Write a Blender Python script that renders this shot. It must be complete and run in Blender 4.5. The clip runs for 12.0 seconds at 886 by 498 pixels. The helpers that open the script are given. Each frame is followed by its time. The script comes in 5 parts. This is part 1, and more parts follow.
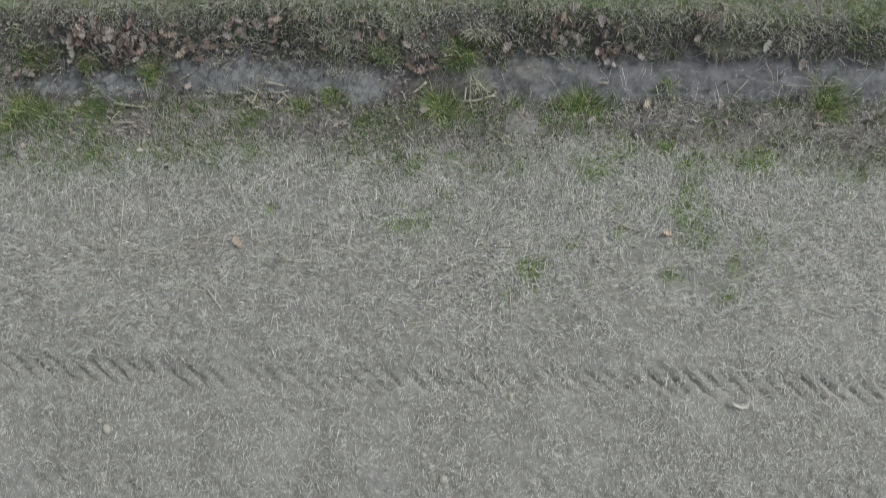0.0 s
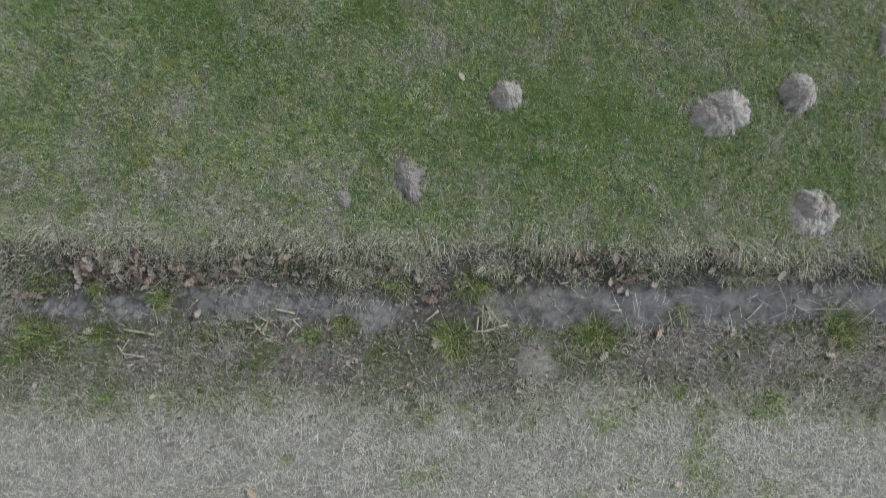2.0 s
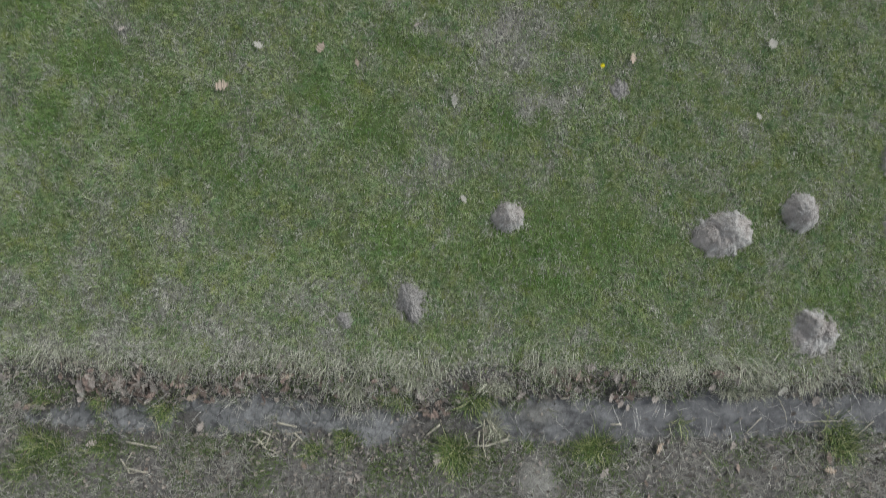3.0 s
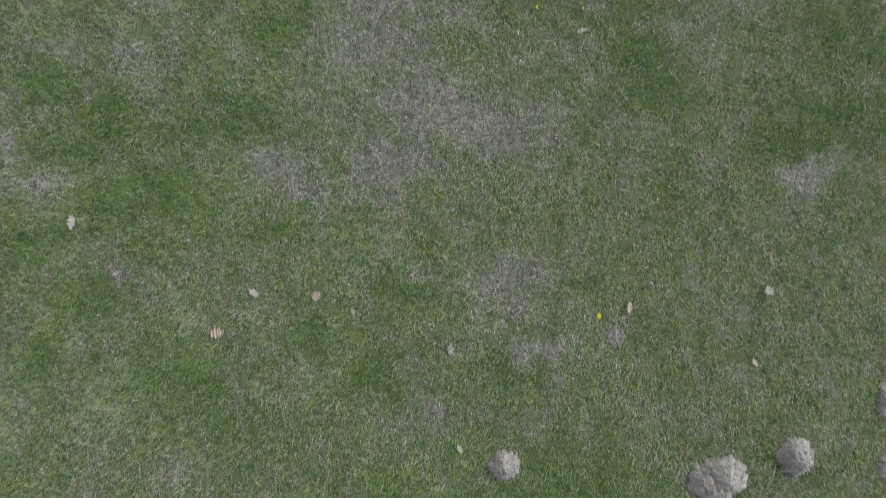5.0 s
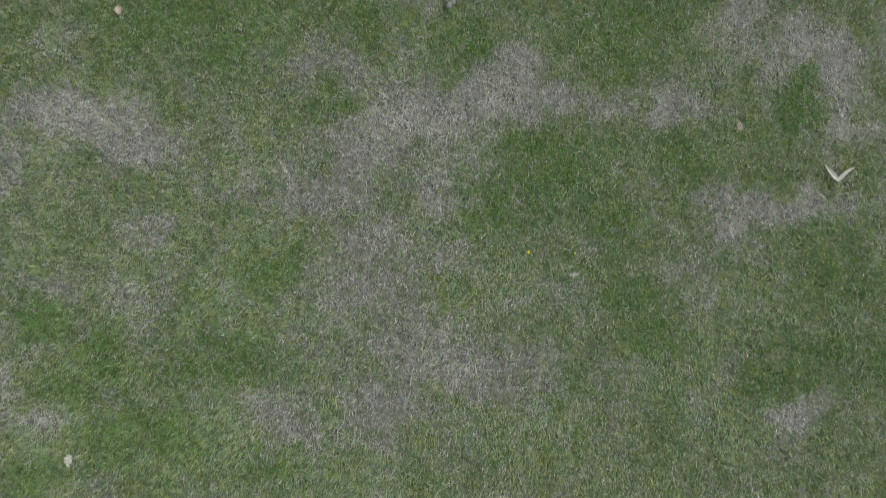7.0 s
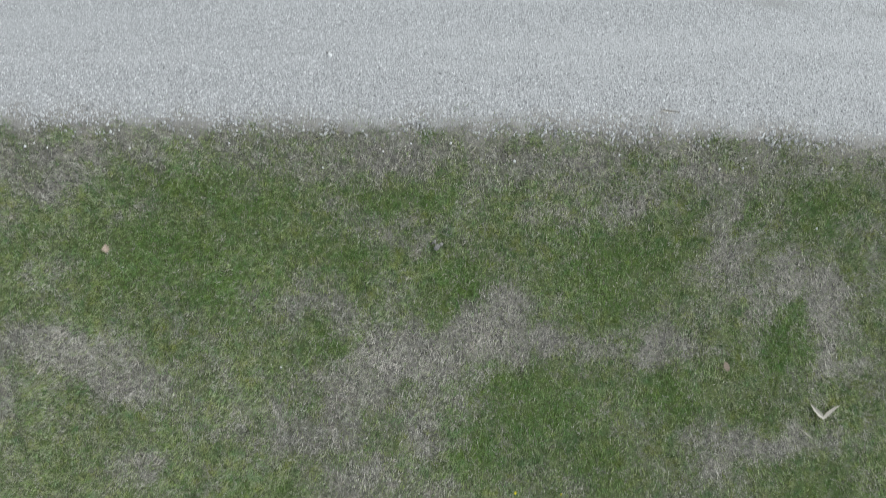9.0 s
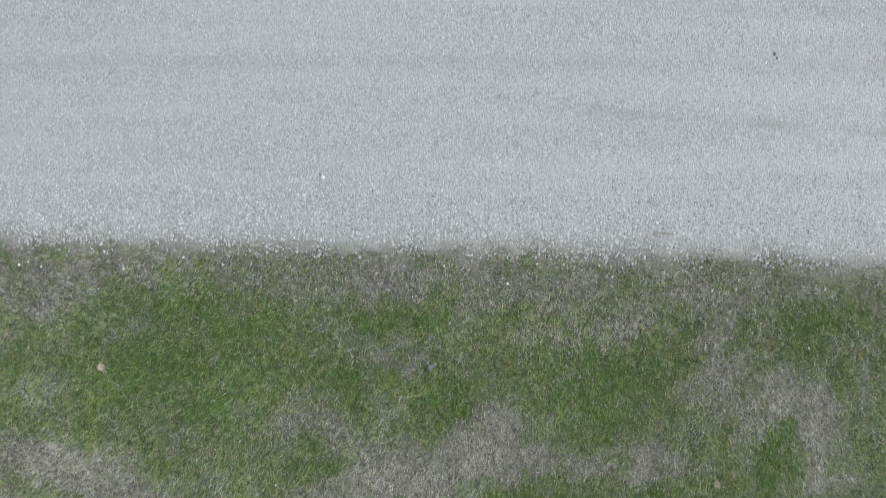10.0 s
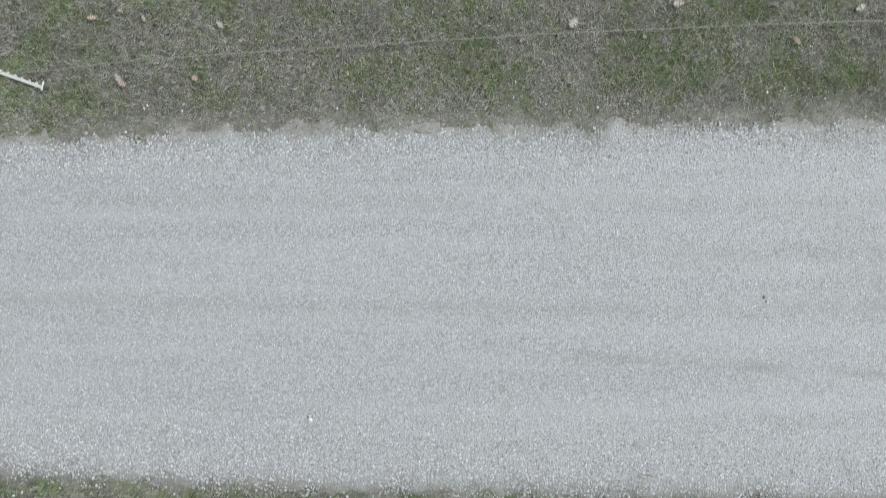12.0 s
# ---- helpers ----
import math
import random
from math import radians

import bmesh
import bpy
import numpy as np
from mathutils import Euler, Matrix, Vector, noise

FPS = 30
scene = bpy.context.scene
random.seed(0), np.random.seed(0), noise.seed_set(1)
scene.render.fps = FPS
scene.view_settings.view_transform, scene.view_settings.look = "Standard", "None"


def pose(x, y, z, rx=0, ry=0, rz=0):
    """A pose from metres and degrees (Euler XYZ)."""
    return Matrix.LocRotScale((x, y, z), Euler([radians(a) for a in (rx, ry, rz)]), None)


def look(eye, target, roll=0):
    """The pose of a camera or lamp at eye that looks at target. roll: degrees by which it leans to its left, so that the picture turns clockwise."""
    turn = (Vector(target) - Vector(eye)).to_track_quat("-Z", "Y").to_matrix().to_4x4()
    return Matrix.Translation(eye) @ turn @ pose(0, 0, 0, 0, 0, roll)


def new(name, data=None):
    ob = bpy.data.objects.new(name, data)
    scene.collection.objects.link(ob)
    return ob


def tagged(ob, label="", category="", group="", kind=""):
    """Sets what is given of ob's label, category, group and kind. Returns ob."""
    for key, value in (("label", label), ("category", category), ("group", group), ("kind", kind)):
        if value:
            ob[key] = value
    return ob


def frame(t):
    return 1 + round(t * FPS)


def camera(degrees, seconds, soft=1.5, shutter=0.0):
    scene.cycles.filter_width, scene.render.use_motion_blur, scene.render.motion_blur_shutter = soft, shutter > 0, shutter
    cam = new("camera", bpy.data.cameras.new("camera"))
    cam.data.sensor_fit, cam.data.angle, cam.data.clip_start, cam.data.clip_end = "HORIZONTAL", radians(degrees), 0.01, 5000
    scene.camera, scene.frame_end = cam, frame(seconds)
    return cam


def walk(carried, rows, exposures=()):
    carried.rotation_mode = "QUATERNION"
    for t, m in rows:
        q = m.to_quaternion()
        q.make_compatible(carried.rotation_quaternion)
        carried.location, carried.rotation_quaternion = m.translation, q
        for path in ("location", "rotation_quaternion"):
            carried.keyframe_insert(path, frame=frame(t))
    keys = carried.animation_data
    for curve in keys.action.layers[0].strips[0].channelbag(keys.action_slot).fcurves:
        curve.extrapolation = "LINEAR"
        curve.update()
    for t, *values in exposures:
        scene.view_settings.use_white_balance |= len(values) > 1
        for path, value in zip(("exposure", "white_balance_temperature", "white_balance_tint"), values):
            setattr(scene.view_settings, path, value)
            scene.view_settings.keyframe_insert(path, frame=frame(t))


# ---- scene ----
cam = camera(72.0, 12.0, soft=0.9, shutter=0.55)
# seconds, place of the eye, turn in degrees (0, 0, 0 looks straight down)
PATH = [
    (0.0, 0.000, 0.000, 4.308, 6.47, 0.25, -0.01),
    (0.5, -0.021, 0.513, 4.357, 5.70, 0.21, -0.04),
    (1.0, -0.052, 1.034, 4.401, 4.88, 0.14, -0.01),
    (1.5, -0.085, 1.553, 4.440, 4.01, 0.07, -0.06),
    (2.0, -0.110, 2.067, 4.474, 3.19, 0.04, -0.04),
    (2.5, -0.126, 2.567, 4.501, 2.53, -0.02, -0.00),
    (3.0, -0.121, 3.062, 4.523, 2.04, 0.04, 0.03),
    (5.0, -0.117, 4.962, 4.573, 1.31, -0.25, 0.09),
    (5.5, -0.108, 5.440, 4.587, 1.01, -0.25, 0.12),
    (6.0, -0.096, 5.946, 4.600, 0.39, -0.26, 0.16),
    (6.5, -0.073, 6.459, 4.607, -0.35, -0.15, 0.21),
    (7.0, -0.042, 6.969, 4.608, -1.04, -0.03, 0.22),
    (9.0, 0.051, 8.943, 4.562, -3.08, 0.08, 0.22),
    (9.5, 0.078, 9.444, 4.537, -3.73, 0.09, 0.24),
    (10.0, 0.100, 9.951, 4.507, -4.40, 0.12, 0.25),
    (10.5, 0.124, 10.463, 4.468, -5.09, 0.19, 0.26),
    (11.0, 0.150, 10.977, 4.422, -5.79, 0.24, 0.27),
    (11.5, 0.185, 11.492, 4.367, -6.49, 0.40, 0.31),
    (12.0, 0.213, 11.979, 4.309, -7.36, 0.47, 0.37),
]
walk(cam, [(t, pose(x, y, z, a, b, c)) for t, x, y, z, a, b, c in PATH], ((0.0, 0.66, 6200, 4), (12.0, 0.66, 6200, 4)))

# ---- light: hazy sun from the north-east under a bright veiled sky ----
SUN_ELEVATION, SUN_AZIMUTH = radians(42), radians(58)  # azimuth from north (+y) to east (+x)
world = bpy.data.worlds.new("veiled_sky")
scene.world = world
world.use_nodes = True
wn, wl = world.node_tree.nodes, world.node_tree.links
sky = wn.new("ShaderNodeTexSky")
sky.sky_type, sky.sun_disc = "NISHITA", False
sky.sun_elevation, sky.sun_rotation = SUN_ELEVATION, SUN_AZIMUTH
sky.air_density, sky.dust_density, sky.ozone_density = 1.0, 1.2, 1.0
veil = wn.new("ShaderNodeHueSaturation")  # thin high cloud takes most of the blue out of the sky
veil.inputs["Saturation"].default_value = 0.22
wl.new(sky.outputs["Color"], veil.inputs["Color"])
wl.new(veil.outputs["Color"], wn["Background"].inputs["Color"])
wn["Background"].inputs["Strength"].default_value = 0.10
sun = new("sun", bpy.data.lights.new("sun", "SUN"))
sun.data.energy, sun.data.angle, sun.data.color = 1.25, radians(12), (1.0, 0.985, 0.955)
sun.matrix_world = look((0, 0, 0), (-math.sin(SUN_AZIMUTH) * math.cos(SUN_ELEVATION), -math.cos(SUN_AZIMUTH) * math.cos(SUN_ELEVATION), -math.sin(SUN_ELEVATION)))


# ---- noise and the lie of the land ----
def value_noise(x, y, seed=0):
    x, y = np.asarray(x, float), np.asarray(y, float)
    ix, iy = np.floor(x).astype(np.int64), np.floor(y).astype(np.int64)
    fx, fy = x - ix, y - iy
    fx, fy = fx * fx * (3 - 2 * fx), fy * fy * (3 - 2 * fy)

    def corner(a, b):
        h = (a * 374761393 + b * 668265263 + seed * 1442695041) & 0xFFFFFFFF
        h = ((h ^ (h >> 13)) * 1274126177) & 0xFFFFFFFF
        return ((h ^ (h >> 16)) & 0xFFFF) / 65535.0

    low = corner(ix, iy) * (1 - fx) + corner(ix + 1, iy) * fx
    high = corner(ix, iy + 1) * (1 - fx) + corner(ix + 1, iy + 1) * fx
    return low * (1 - fy) + high * fy


def fbm(x, y, scale, seed=0, octaves=4):
    """Smooth noise, about -1 to 1; scale: metres of its largest lumps."""
    total, size = 0.0, 0.0
    for n in range(octaves):
        k = 2.0**n
        total = total + (value_noise(np.asarray(x) / scale * k + 17.3 * n, np.asarray(y) / scale * k - 9.1 * n, seed + n) * 2 - 1) / k
        size += 1 / k
    return total / size * 1.6


def ramp(v, a, b):
    s = np.clip((v - a) / (b - a), 0, 1)
    return s * s * (3 - 2 * s)


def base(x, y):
    """A dome added to flat land; it takes up the lens's barrel distortion."""
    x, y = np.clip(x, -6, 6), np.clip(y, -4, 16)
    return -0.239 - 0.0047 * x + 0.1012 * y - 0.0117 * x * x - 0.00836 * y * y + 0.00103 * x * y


def field_edge(x):
    return 1.20 + 0.10 * fbm(x, 0 * x, 0.9, 3)


def mud_south(x):
    return np.interp(x, (-3.7, -2.5, -1.8, -1.36, -0.91, -0.64, -0.24, 0.2, 0.65, 1.32, 2.0, 2.7, 3.6), (1.84, 1.79, 1.77, 1.81, 1.76, 1.72, 1.78, 1.80, 1.76, 1.71, 1.74, 1.76, 1.74)) - 0.02 + 0.03 * fbm(x, 0 * x + 5, 0.3, 4)


def mud_north(x):
    return np.interp(x, (-3.7, -2.7, -2.45, -1.8, -1.36, -0.9, -0.46, 0.0, 0.43, 0.87, 1.55, 3.6), (1.95, 1.99, 2.02, 2.07, 2.05, 2.00, 1.96, 1.96, 2.05, 2.07, 2.09, 2.08)) + 0.03 * fbm(x, 0 * x + 9, 0.3, 5)


def mud_breaks(x, y):
    """1 where the mud lies bare, 0 where litter and grass bridge the ditch."""
    gaps = np.exp(-((x + 2.18) / 0.20) ** 2) + 0.8 * np.exp(-((x + 0.15) / 0.35) ** 2) + 0.35 * np.exp(-((x + 1.15) / 0.10) ** 2) + 0.5 * np.exp(-((x + 3.6) / 0.2) ** 2)
    return ramp(fbm(x, y, 0.3, 61, 5) - 1.3 * gaps, -1.25, -0.85)


def meadow_edge(x):
    return 2.33 - 0.02 * x + 0.04 * fbm(x, 0 * x + 13, 0.6, 6)


def road_south(x):
    return 9.575 - 0.016 * np.clip(x, -6, 6) + 0.02 * fbm(x, 0 * x + 21, 0.9, 7) - 0.004 * np.clip(x, 0, 4) ** 2


def road_north(x):
    return 12.30 + 0.026 * np.clip(x, -6, 6) + 0.02 * fbm(x, 0 * x + 27, 0.9, 8)


def tyre_line(x):
    return -0.44 - 0.023 * x + 0.02 * np.sin(x * 1.3)


def tyre_tread(x, y):
    """Depth of the slanting lug marks that a tractor tyre left in the soil."""
    depth = 0.0
    for line, pitch, reach, deep in ((0.0, 0.145, 0.092, 0.036), (-0.80, 0.17, 0.07, 0.032)):
        v = y - tyre_line(x) - line
        u = x + v * 1.15 + 0.025 * fbm(x, y, 0.3, 31)
        k = np.floor(u / pitch)
        away = np.abs(u / pitch - k - 0.5) * pitch
        strength = 0.60 + 0.40 * value_noise(k * 0.37, 0 * k + line, 33)
        strength = strength * np.where(np.abs(x) > 1.6, 1.25, 0.9)
        wide = 0.014 + 0.009 * value_noise(k * 1.7, 0 * k, 35)
        strength = strength * ramp(fbm(x, y, 0.07, 36), -0.95, 0.0)
        depth = depth + deep * strength * np.exp(-((away / wide) ** 2)) * np.exp(-((v / reach) ** 4))
    return depth


def relief(x, y):
    fe, ms, mn, me = field_edge(x), mud_south(x), mud_north(x), meadow_edge(x)
    field = 0.145 + 0.010 * fbm(x, y, 0.35, 41) + 0.007 * fbm(x, y, 0.07, 42) - 0.018 * np.exp(-(((y - tyre_line(x)) / 0.13) ** 2)) - tyre_tread(x, y)
    floor = -0.262 + 0.05 * np.exp(-(((x - 0.62) / 0.17) ** 2) - ((y - 1.93) / 0.09) ** 2) + 0.012 * fbm(x, y, 0.22, 43) + 0.008 * fbm(x, y, 0.05, 44)
    bank_s = 0.025 * fbm(x, y, 0.25, 45)
    bank_n = 0.028 * fbm(x, y, 0.22, 46)
    rolled = ramp(y, road_south(x) - 0.15, road_south(x) + 0.05) * ramp(y, road_north(x) + 0.15, road_north(x) - 0.05)  # the road is rolled flat
    meadow = -0.012 + (0.012 * fbm(x, y, 0.6, 47) + 0.012 * fbm(x, y, 0.14, 48)) * (1 - 0.93 * rolled)
    rise = 0.060 * ramp(y, 8.6, 9.7) - 0.045 * ramp(y, 12.0, 12.9)
    down, up = ramp(y, fe - 0.15, ms + 0.04), ramp(y, mn - 0.08, me + 0.08)
    south = field * (1 - down) + floor * down + bank_s * down * (1 - down) * 4
    return south * (1 - up) + (meadow + rise) * up + bank_n * up * (1 - up) * 4


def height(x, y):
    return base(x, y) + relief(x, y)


# dry and lush patches of the meadow: x, y, half width, half depth
BLEACHED = [(-2.86, 7.89, 0.46, 0.17), (-2.37, 7.63, 0.25, 0.15), (0.49, 8.24, 0.21, 0.19), (0.4, 7.99, 0.25, 0.13), (0.83, 8.03, 0.19, 0.11), (1.21, 7.95, 0.21, 0.11), (1.51, 7.96, 0.19, 0.15), (2.16, 8.52, 0.23, 0.23), (2.73, 8.49, 0.3, 0.19), (2.91, 8.23, 0.15, 0.19), (3.04, 7.83, 0.25, 0.19), (2.38, 7.2, 0.23, 0.15), (2.16, 7.0, 0.15, 0.17), (2.69, 7.33, 0.19, 0.13), (-0.31, 7.84, 0.51, 0.15), (-3.38, 5.92, 0.17, 0.23), (-3.16, 5.57, 0.21, 0.13), (0.69, 8.92, 0.15, 0.08), (2.24, 8.65, 0.17, 0.23), (2.91, 8.47, 0.21, 0.19), (2.44, 8.3, 0.13, 0.21), (2.56, 5.66, 0.17, 0.13), (0.67, 4.29, 0.17, 0.11)]
DULL = [(-0.65, 7.48, 0.63, 0.25), (-1.07, 7.29, 0.34, 0.25), (-0.1, 7.23, 0.25, 0.21), (-0.44, 6.89, 0.59, 0.25), (-0.65, 6.59, 0.51, 0.25), (-0.14, 6.13, 0.63, 0.3), (-0.39, 5.7, 0.51, 0.23), (0.33, 6.0, 0.46, 0.23), (-0.99, 8.28, 0.25, 0.13), (1.77, 8.0, 0.17, 0.17), (2.07, 7.3, 0.15, 0.11), (2.57, 5.63, 0.21, 0.13), (-2.32, 7.05, 0.25, 0.13), (-3.04, 6.57, 0.23, 0.12), (-2.5, 6.52, 0.21, 0.15), (-3.36, 7.53, 0.17, 0.25), (-1.5, 7.31, 0.25, 0.17), (2.95, 7.24, 0.19, 0.11), (-3.18, 8.0, 0.21, 0.13), (0.4, 4.85, 0.3, 0.25), (-1.2, 5.61, 0.3, 0.21), (-2.57, 4.88, 0.13, 0.08), (-2.2, 7.06, 0.19, 0.08)]
DULL_N = [(1.37, 9.03, 0.21, 0.09), (2.19, 8.94, 0.17, 0.17), (1.77, 8.05, 0.21, 0.13), (2.96, 8.03, 0.19, 0.25), (0.53, 8.05, 0.34, 0.21), (-0.15, 7.96, 0.51, 0.19), (-0.54, 7.57, 0.63, 0.25), (-2.9, 7.91, 0.46, 0.19), (-2.27, 7.73, 0.25, 0.15), (-0.92, 8.36, 0.23, 0.13), (-0.11, 8.73, 0.17, 0.08), (1.07, 9.32, 0.21, 0.08), (-0.83, 9.03, 0.09, 0.06), (-3.07, 9.17, 0.25, 0.17), (-0.37, 9.38, 0.25, 0.08), (2.06, 9.24, 0.34, 0.11), (-2.8, 9.39, 0.34, 0.08)]
DULL_S = [(0.66, 4.28, 0.17, 0.21), (-2.18, 2.82, 0.84, 0.3), (-1.32, 2.9, 0.51, 0.21), (-2.05, 3.37, 0.19, 0.13), (-0.27, 3.78, 0.25, 0.17), (-2.79, 3.24, 0.25, 0.17), (-3.02, 2.52, 0.46, 0.15), (-1.58, 2.56, 0.51, 0.13), (-3.33, 3.81, 0.17, 0.25)]
LUSH = [(0.57, 7.63, 0.38, 0.2), (0.95, 7.46, 0.34, 0.25), (0.24, 7.38, 0.12, 0.19), (0.32, 7.14, 0.21, 0.16), (2.6, 8.06, 0.23, 0.25), (2.38, 7.45, 0.11, 0.09), (3.05, 6.69, 0.4, 0.27), (2.97, 6.04, 0.46, 0.23), (2.39, 5.87, 0.23, 0.17), (1.52, 6.22, 0.25, 0.19), (1.3, 6.47, 0.25, 0.17), (-0.82, 7.99, 0.19, 0.09), (0.15, 8.33, 0.23, 0.19), (-1.37, 6.67, 0.27, 0.16), (-1.6, 8.42, 0.34, 0.23), (-2.25, 8.51, 0.46, 0.19), (1.21, 8.51, 0.34, 0.19), (1.42, 8.27, 0.25, 0.17), (-2.59, 6.11, 0.25, 0.19), (-3.04, 6.36, 0.19, 0.23), (1.81, 7.58, 0.23, 0.19), (-0.98, 5.61, 0.17, 0.13)]
LUSH_N = [(-2.04, 8.71, 0.89, 0.21), (-2.36, 8.45, 0.25, 0.17), (0.14, 8.39, 0.27, 0.23), (-0.62, 8.64, 0.25, 0.12), (1.42, 8.65, 0.51, 0.21), (2.36, 8.99, 0.12, 0.15), (0.79, 7.4, 0.46, 0.21), (2.6, 7.95, 0.23, 0.23), (-1.82, 9.18, 0.59, 0.15), (-0.28, 9.07, 0.42, 0.15), (1.25, 8.39, 0.25, 0.15), (2.9, 8.99, 0.21, 0.17), (-1.43, 9.02, 0.34, 0.13)]
LUSH_S = [(1.21, 6.97, 0.25, 0.25), (0.27, 7.22, 0.19, 0.19), (-2.62, 5.99, 0.25, 0.21), (-2.01, 5.99, 0.17, 0.17), (-0.44, 4.77, 0.25, 0.11), (-2.14, 4.12, 0.51, 0.25), (-0.61, 4.18, 0.25, 0.17), (-3.12, 6.34, 0.21, 0.21), (0.4, 4.16, 0.21, 0.12), (-0.69, 4.07, 0.25, 0.17), (-0.98, 4.37, 0.25, 0.21), (-1.62, 3.83, 0.25, 0.17), (0.78, 3.27, 0.72, 0.3), (0.61, 2.98, 0.46, 0.19), (-0.56, 3.32, 0.25, 0.17), (2.86, 2.86, 0.25, 0.15), (-2.28, 5.46, 0.55, 0.3), (-2.86, 5.8, 0.3, 0.21), (-1.67, 6.03, 0.38, 0.21), (-3.19, 5.09, 0.25, 0.17), (-1.33, 5.22, 0.3, 0.17), (-2.88, 4.67, 0.38, 0.21), (-3.19, 4.15, 0.25, 0.25)]


def patches(x, y, rows):
    wx, wy = x + 0.10 * fbm(x, y, 0.22, 51, 5), y + 0.10 * fbm(x, y, 0.22, 52, 5)
    total = 0.0
    for a, b, rx, ry in rows:
        total = np.maximum(total, np.exp(-((wx - a) / rx) ** 2 - ((wy - b) / ry) ** 2))
    return total


MAP_X, MAP_Y, MAPS = np.arange(-4.6, 4.61, 0.018), np.arange(2.0, 14.4, 0.018), {}


def draw_maps():
    """Where the meadow is dry, where it is bleached and where it is lush, drawn once on a grid."""
    x, y = np.meshgrid(MAP_X, MAP_Y)
    pale, lush = patches(x, y, BLEACHED), patches(x, y, LUSH + LUSH_N + LUSH_S)
    dull = np.maximum(patches(x, y, DULL + DULL_N), 0.5 * patches(x, y, DULL_S))
    edge = ramp(y, meadow_edge(x) + 0.70, meadow_edge(x)) * 0.30
    verge = np.exp(-(((y - road_south(x) + 0.08) / 0.34) ** 2)) * 0.44
    north = ramp(y, 12.2, 12.4) * (0.47 + 0.18 * ramp(fbm(x, y, 0.5, 58), -0.3, 0.6)) + 0.35 * np.exp(-(((y - road_north(x)) / 0.16) ** 2))
    v = 0.215 + 0.08 * fbm(x, y, 0.6, 53) + 0.27 * fbm(x, y, 0.24, 54) + 0.30 * fbm(x, y, 0.09, 55, 3) + 0.74 * dull + 0.74 * pale - 0.32 * lush + edge + verge + north
    pale = np.maximum(pale, 0.55 * ramp(y, meadow_edge(x) + 0.35, meadow_edge(x) + 0.05))
    MAPS.update(dry=np.clip(v, 0.03, 1.0), pale=pale, lush=lush)


draw_maps()


def on_map(key, x, y):
    """The value of one of those maps at places."""
    m = MAPS[key]
    u, v = np.clip((x - MAP_X[0]) / 0.018, 0, len(MAP_X) - 1.001), np.clip((y - MAP_Y[0]) / 0.018, 0, len(MAP_Y) - 1.001)
    i, j = u.astype(int), v.astype(int)
    fx, fy = u - i, v - j
    return (m[j, i] * (1 - fx) + m[j, i + 1] * fx) * (1 - fy) + (m[j + 1, i] * (1 - fx) + m[j + 1, i + 1] * fx) * fy


def dryness(x, y):
    """0: green meadow, 1: dead grass."""
    return on_map("dry", x, y)


# ---- materials ----
def shader(name, rough=0.9, spec=0.25):
    m = bpy.data.materials.new(name)
    m.use_nodes = True
    b = m.node_tree.nodes["Principled BSDF"]
    b.inputs["Roughness"].default_value = rough
    b.inputs["Specular IOR Level"].default_value = spec
    return m, m.node_tree.nodes, m.node_tree.links, b


def noise_node(n, l, scale, detail=4.0, rough=0.6, stretch=None, shift=0.0):
    tc = n.new("ShaderNodeTexCoord")
    t = n.new("ShaderNodeTexNoise")
    t.inputs["Scale"].default_value, t.inputs["Detail"].default_value, t.inputs["Roughness"].default_value = scale, detail, rough
    if stretch or shift:
        mp = n.new("ShaderNodeMapping")
        mp.inputs["Scale"].default_value = stretch or (1, 1, 1)
        mp.inputs["Location"].default_value = (shift, -shift, 0)
        l.new(tc.outputs["Object"], mp.inputs["Vector"])
        l.new(mp.outputs["Vector"], t.inputs["Vector"])
    else:
        l.new(tc.outputs["Object"], t.inputs["Vector"])
    return t.outputs["Fac"]


def ramp_node(n, l, fac, stops):
    r = n.new("ShaderNodeValToRGB")
    e = r.color_ramp.elements
    e[0].position, e[0].color = stops[0][0], (*stops[0][1], 1)
    e[1].position, e[1].color = stops[-1][0], (*stops[-1][1], 1)
    for p, c in stops[1:-1]:
        k = e.new(p)
        k.color = (*c, 1)
    l.new(fac, r.inputs["Fac"])
    return r.outputs["Color"]


def mix_node(n, l, fac, a, b, mode="MIX"):
    x = n.new("ShaderNodeMix")
    x.data_type, x.blend_type = "RGBA", mode
    for key, v in ((0, fac), (6, a), (7, b)):
        if isinstance(v, (int, float)):
            x.inputs[key].default_value = v
        elif isinstance(v, tuple):
            x.inputs[key].default_value = (*v, 1)
        else:
            l.new(v, x.inputs[key])
    return x.outputs[2]


def bump_node(n, l, b, high, strength, distance=0.01):
    k = n.new("ShaderNodeBump")
    k.inputs["Strength"].default_value, k.inputs["Distance"].default_value = strength, distance
    l.new(high, k.inputs["Height"])
    l.new(k.outputs["Normal"], b.inputs["Normal"])


def math_node(n, l, op, a, b):
    k = n.new("ShaderNodeMath")
    k.operation, k.use_clamp = op, True
    for i, v in enumerate((a, b)):
        if isinstance(v, (int, float)):
            k.inputs[i].default_value = v
        else:
            l.new(v, k.inputs[i])
    return k.outputs[0]


def attribute_node(n, name):
    a = n.new("ShaderNodeAttribute")
    a.attribute_name = name
    return a.outputs["Fac"]


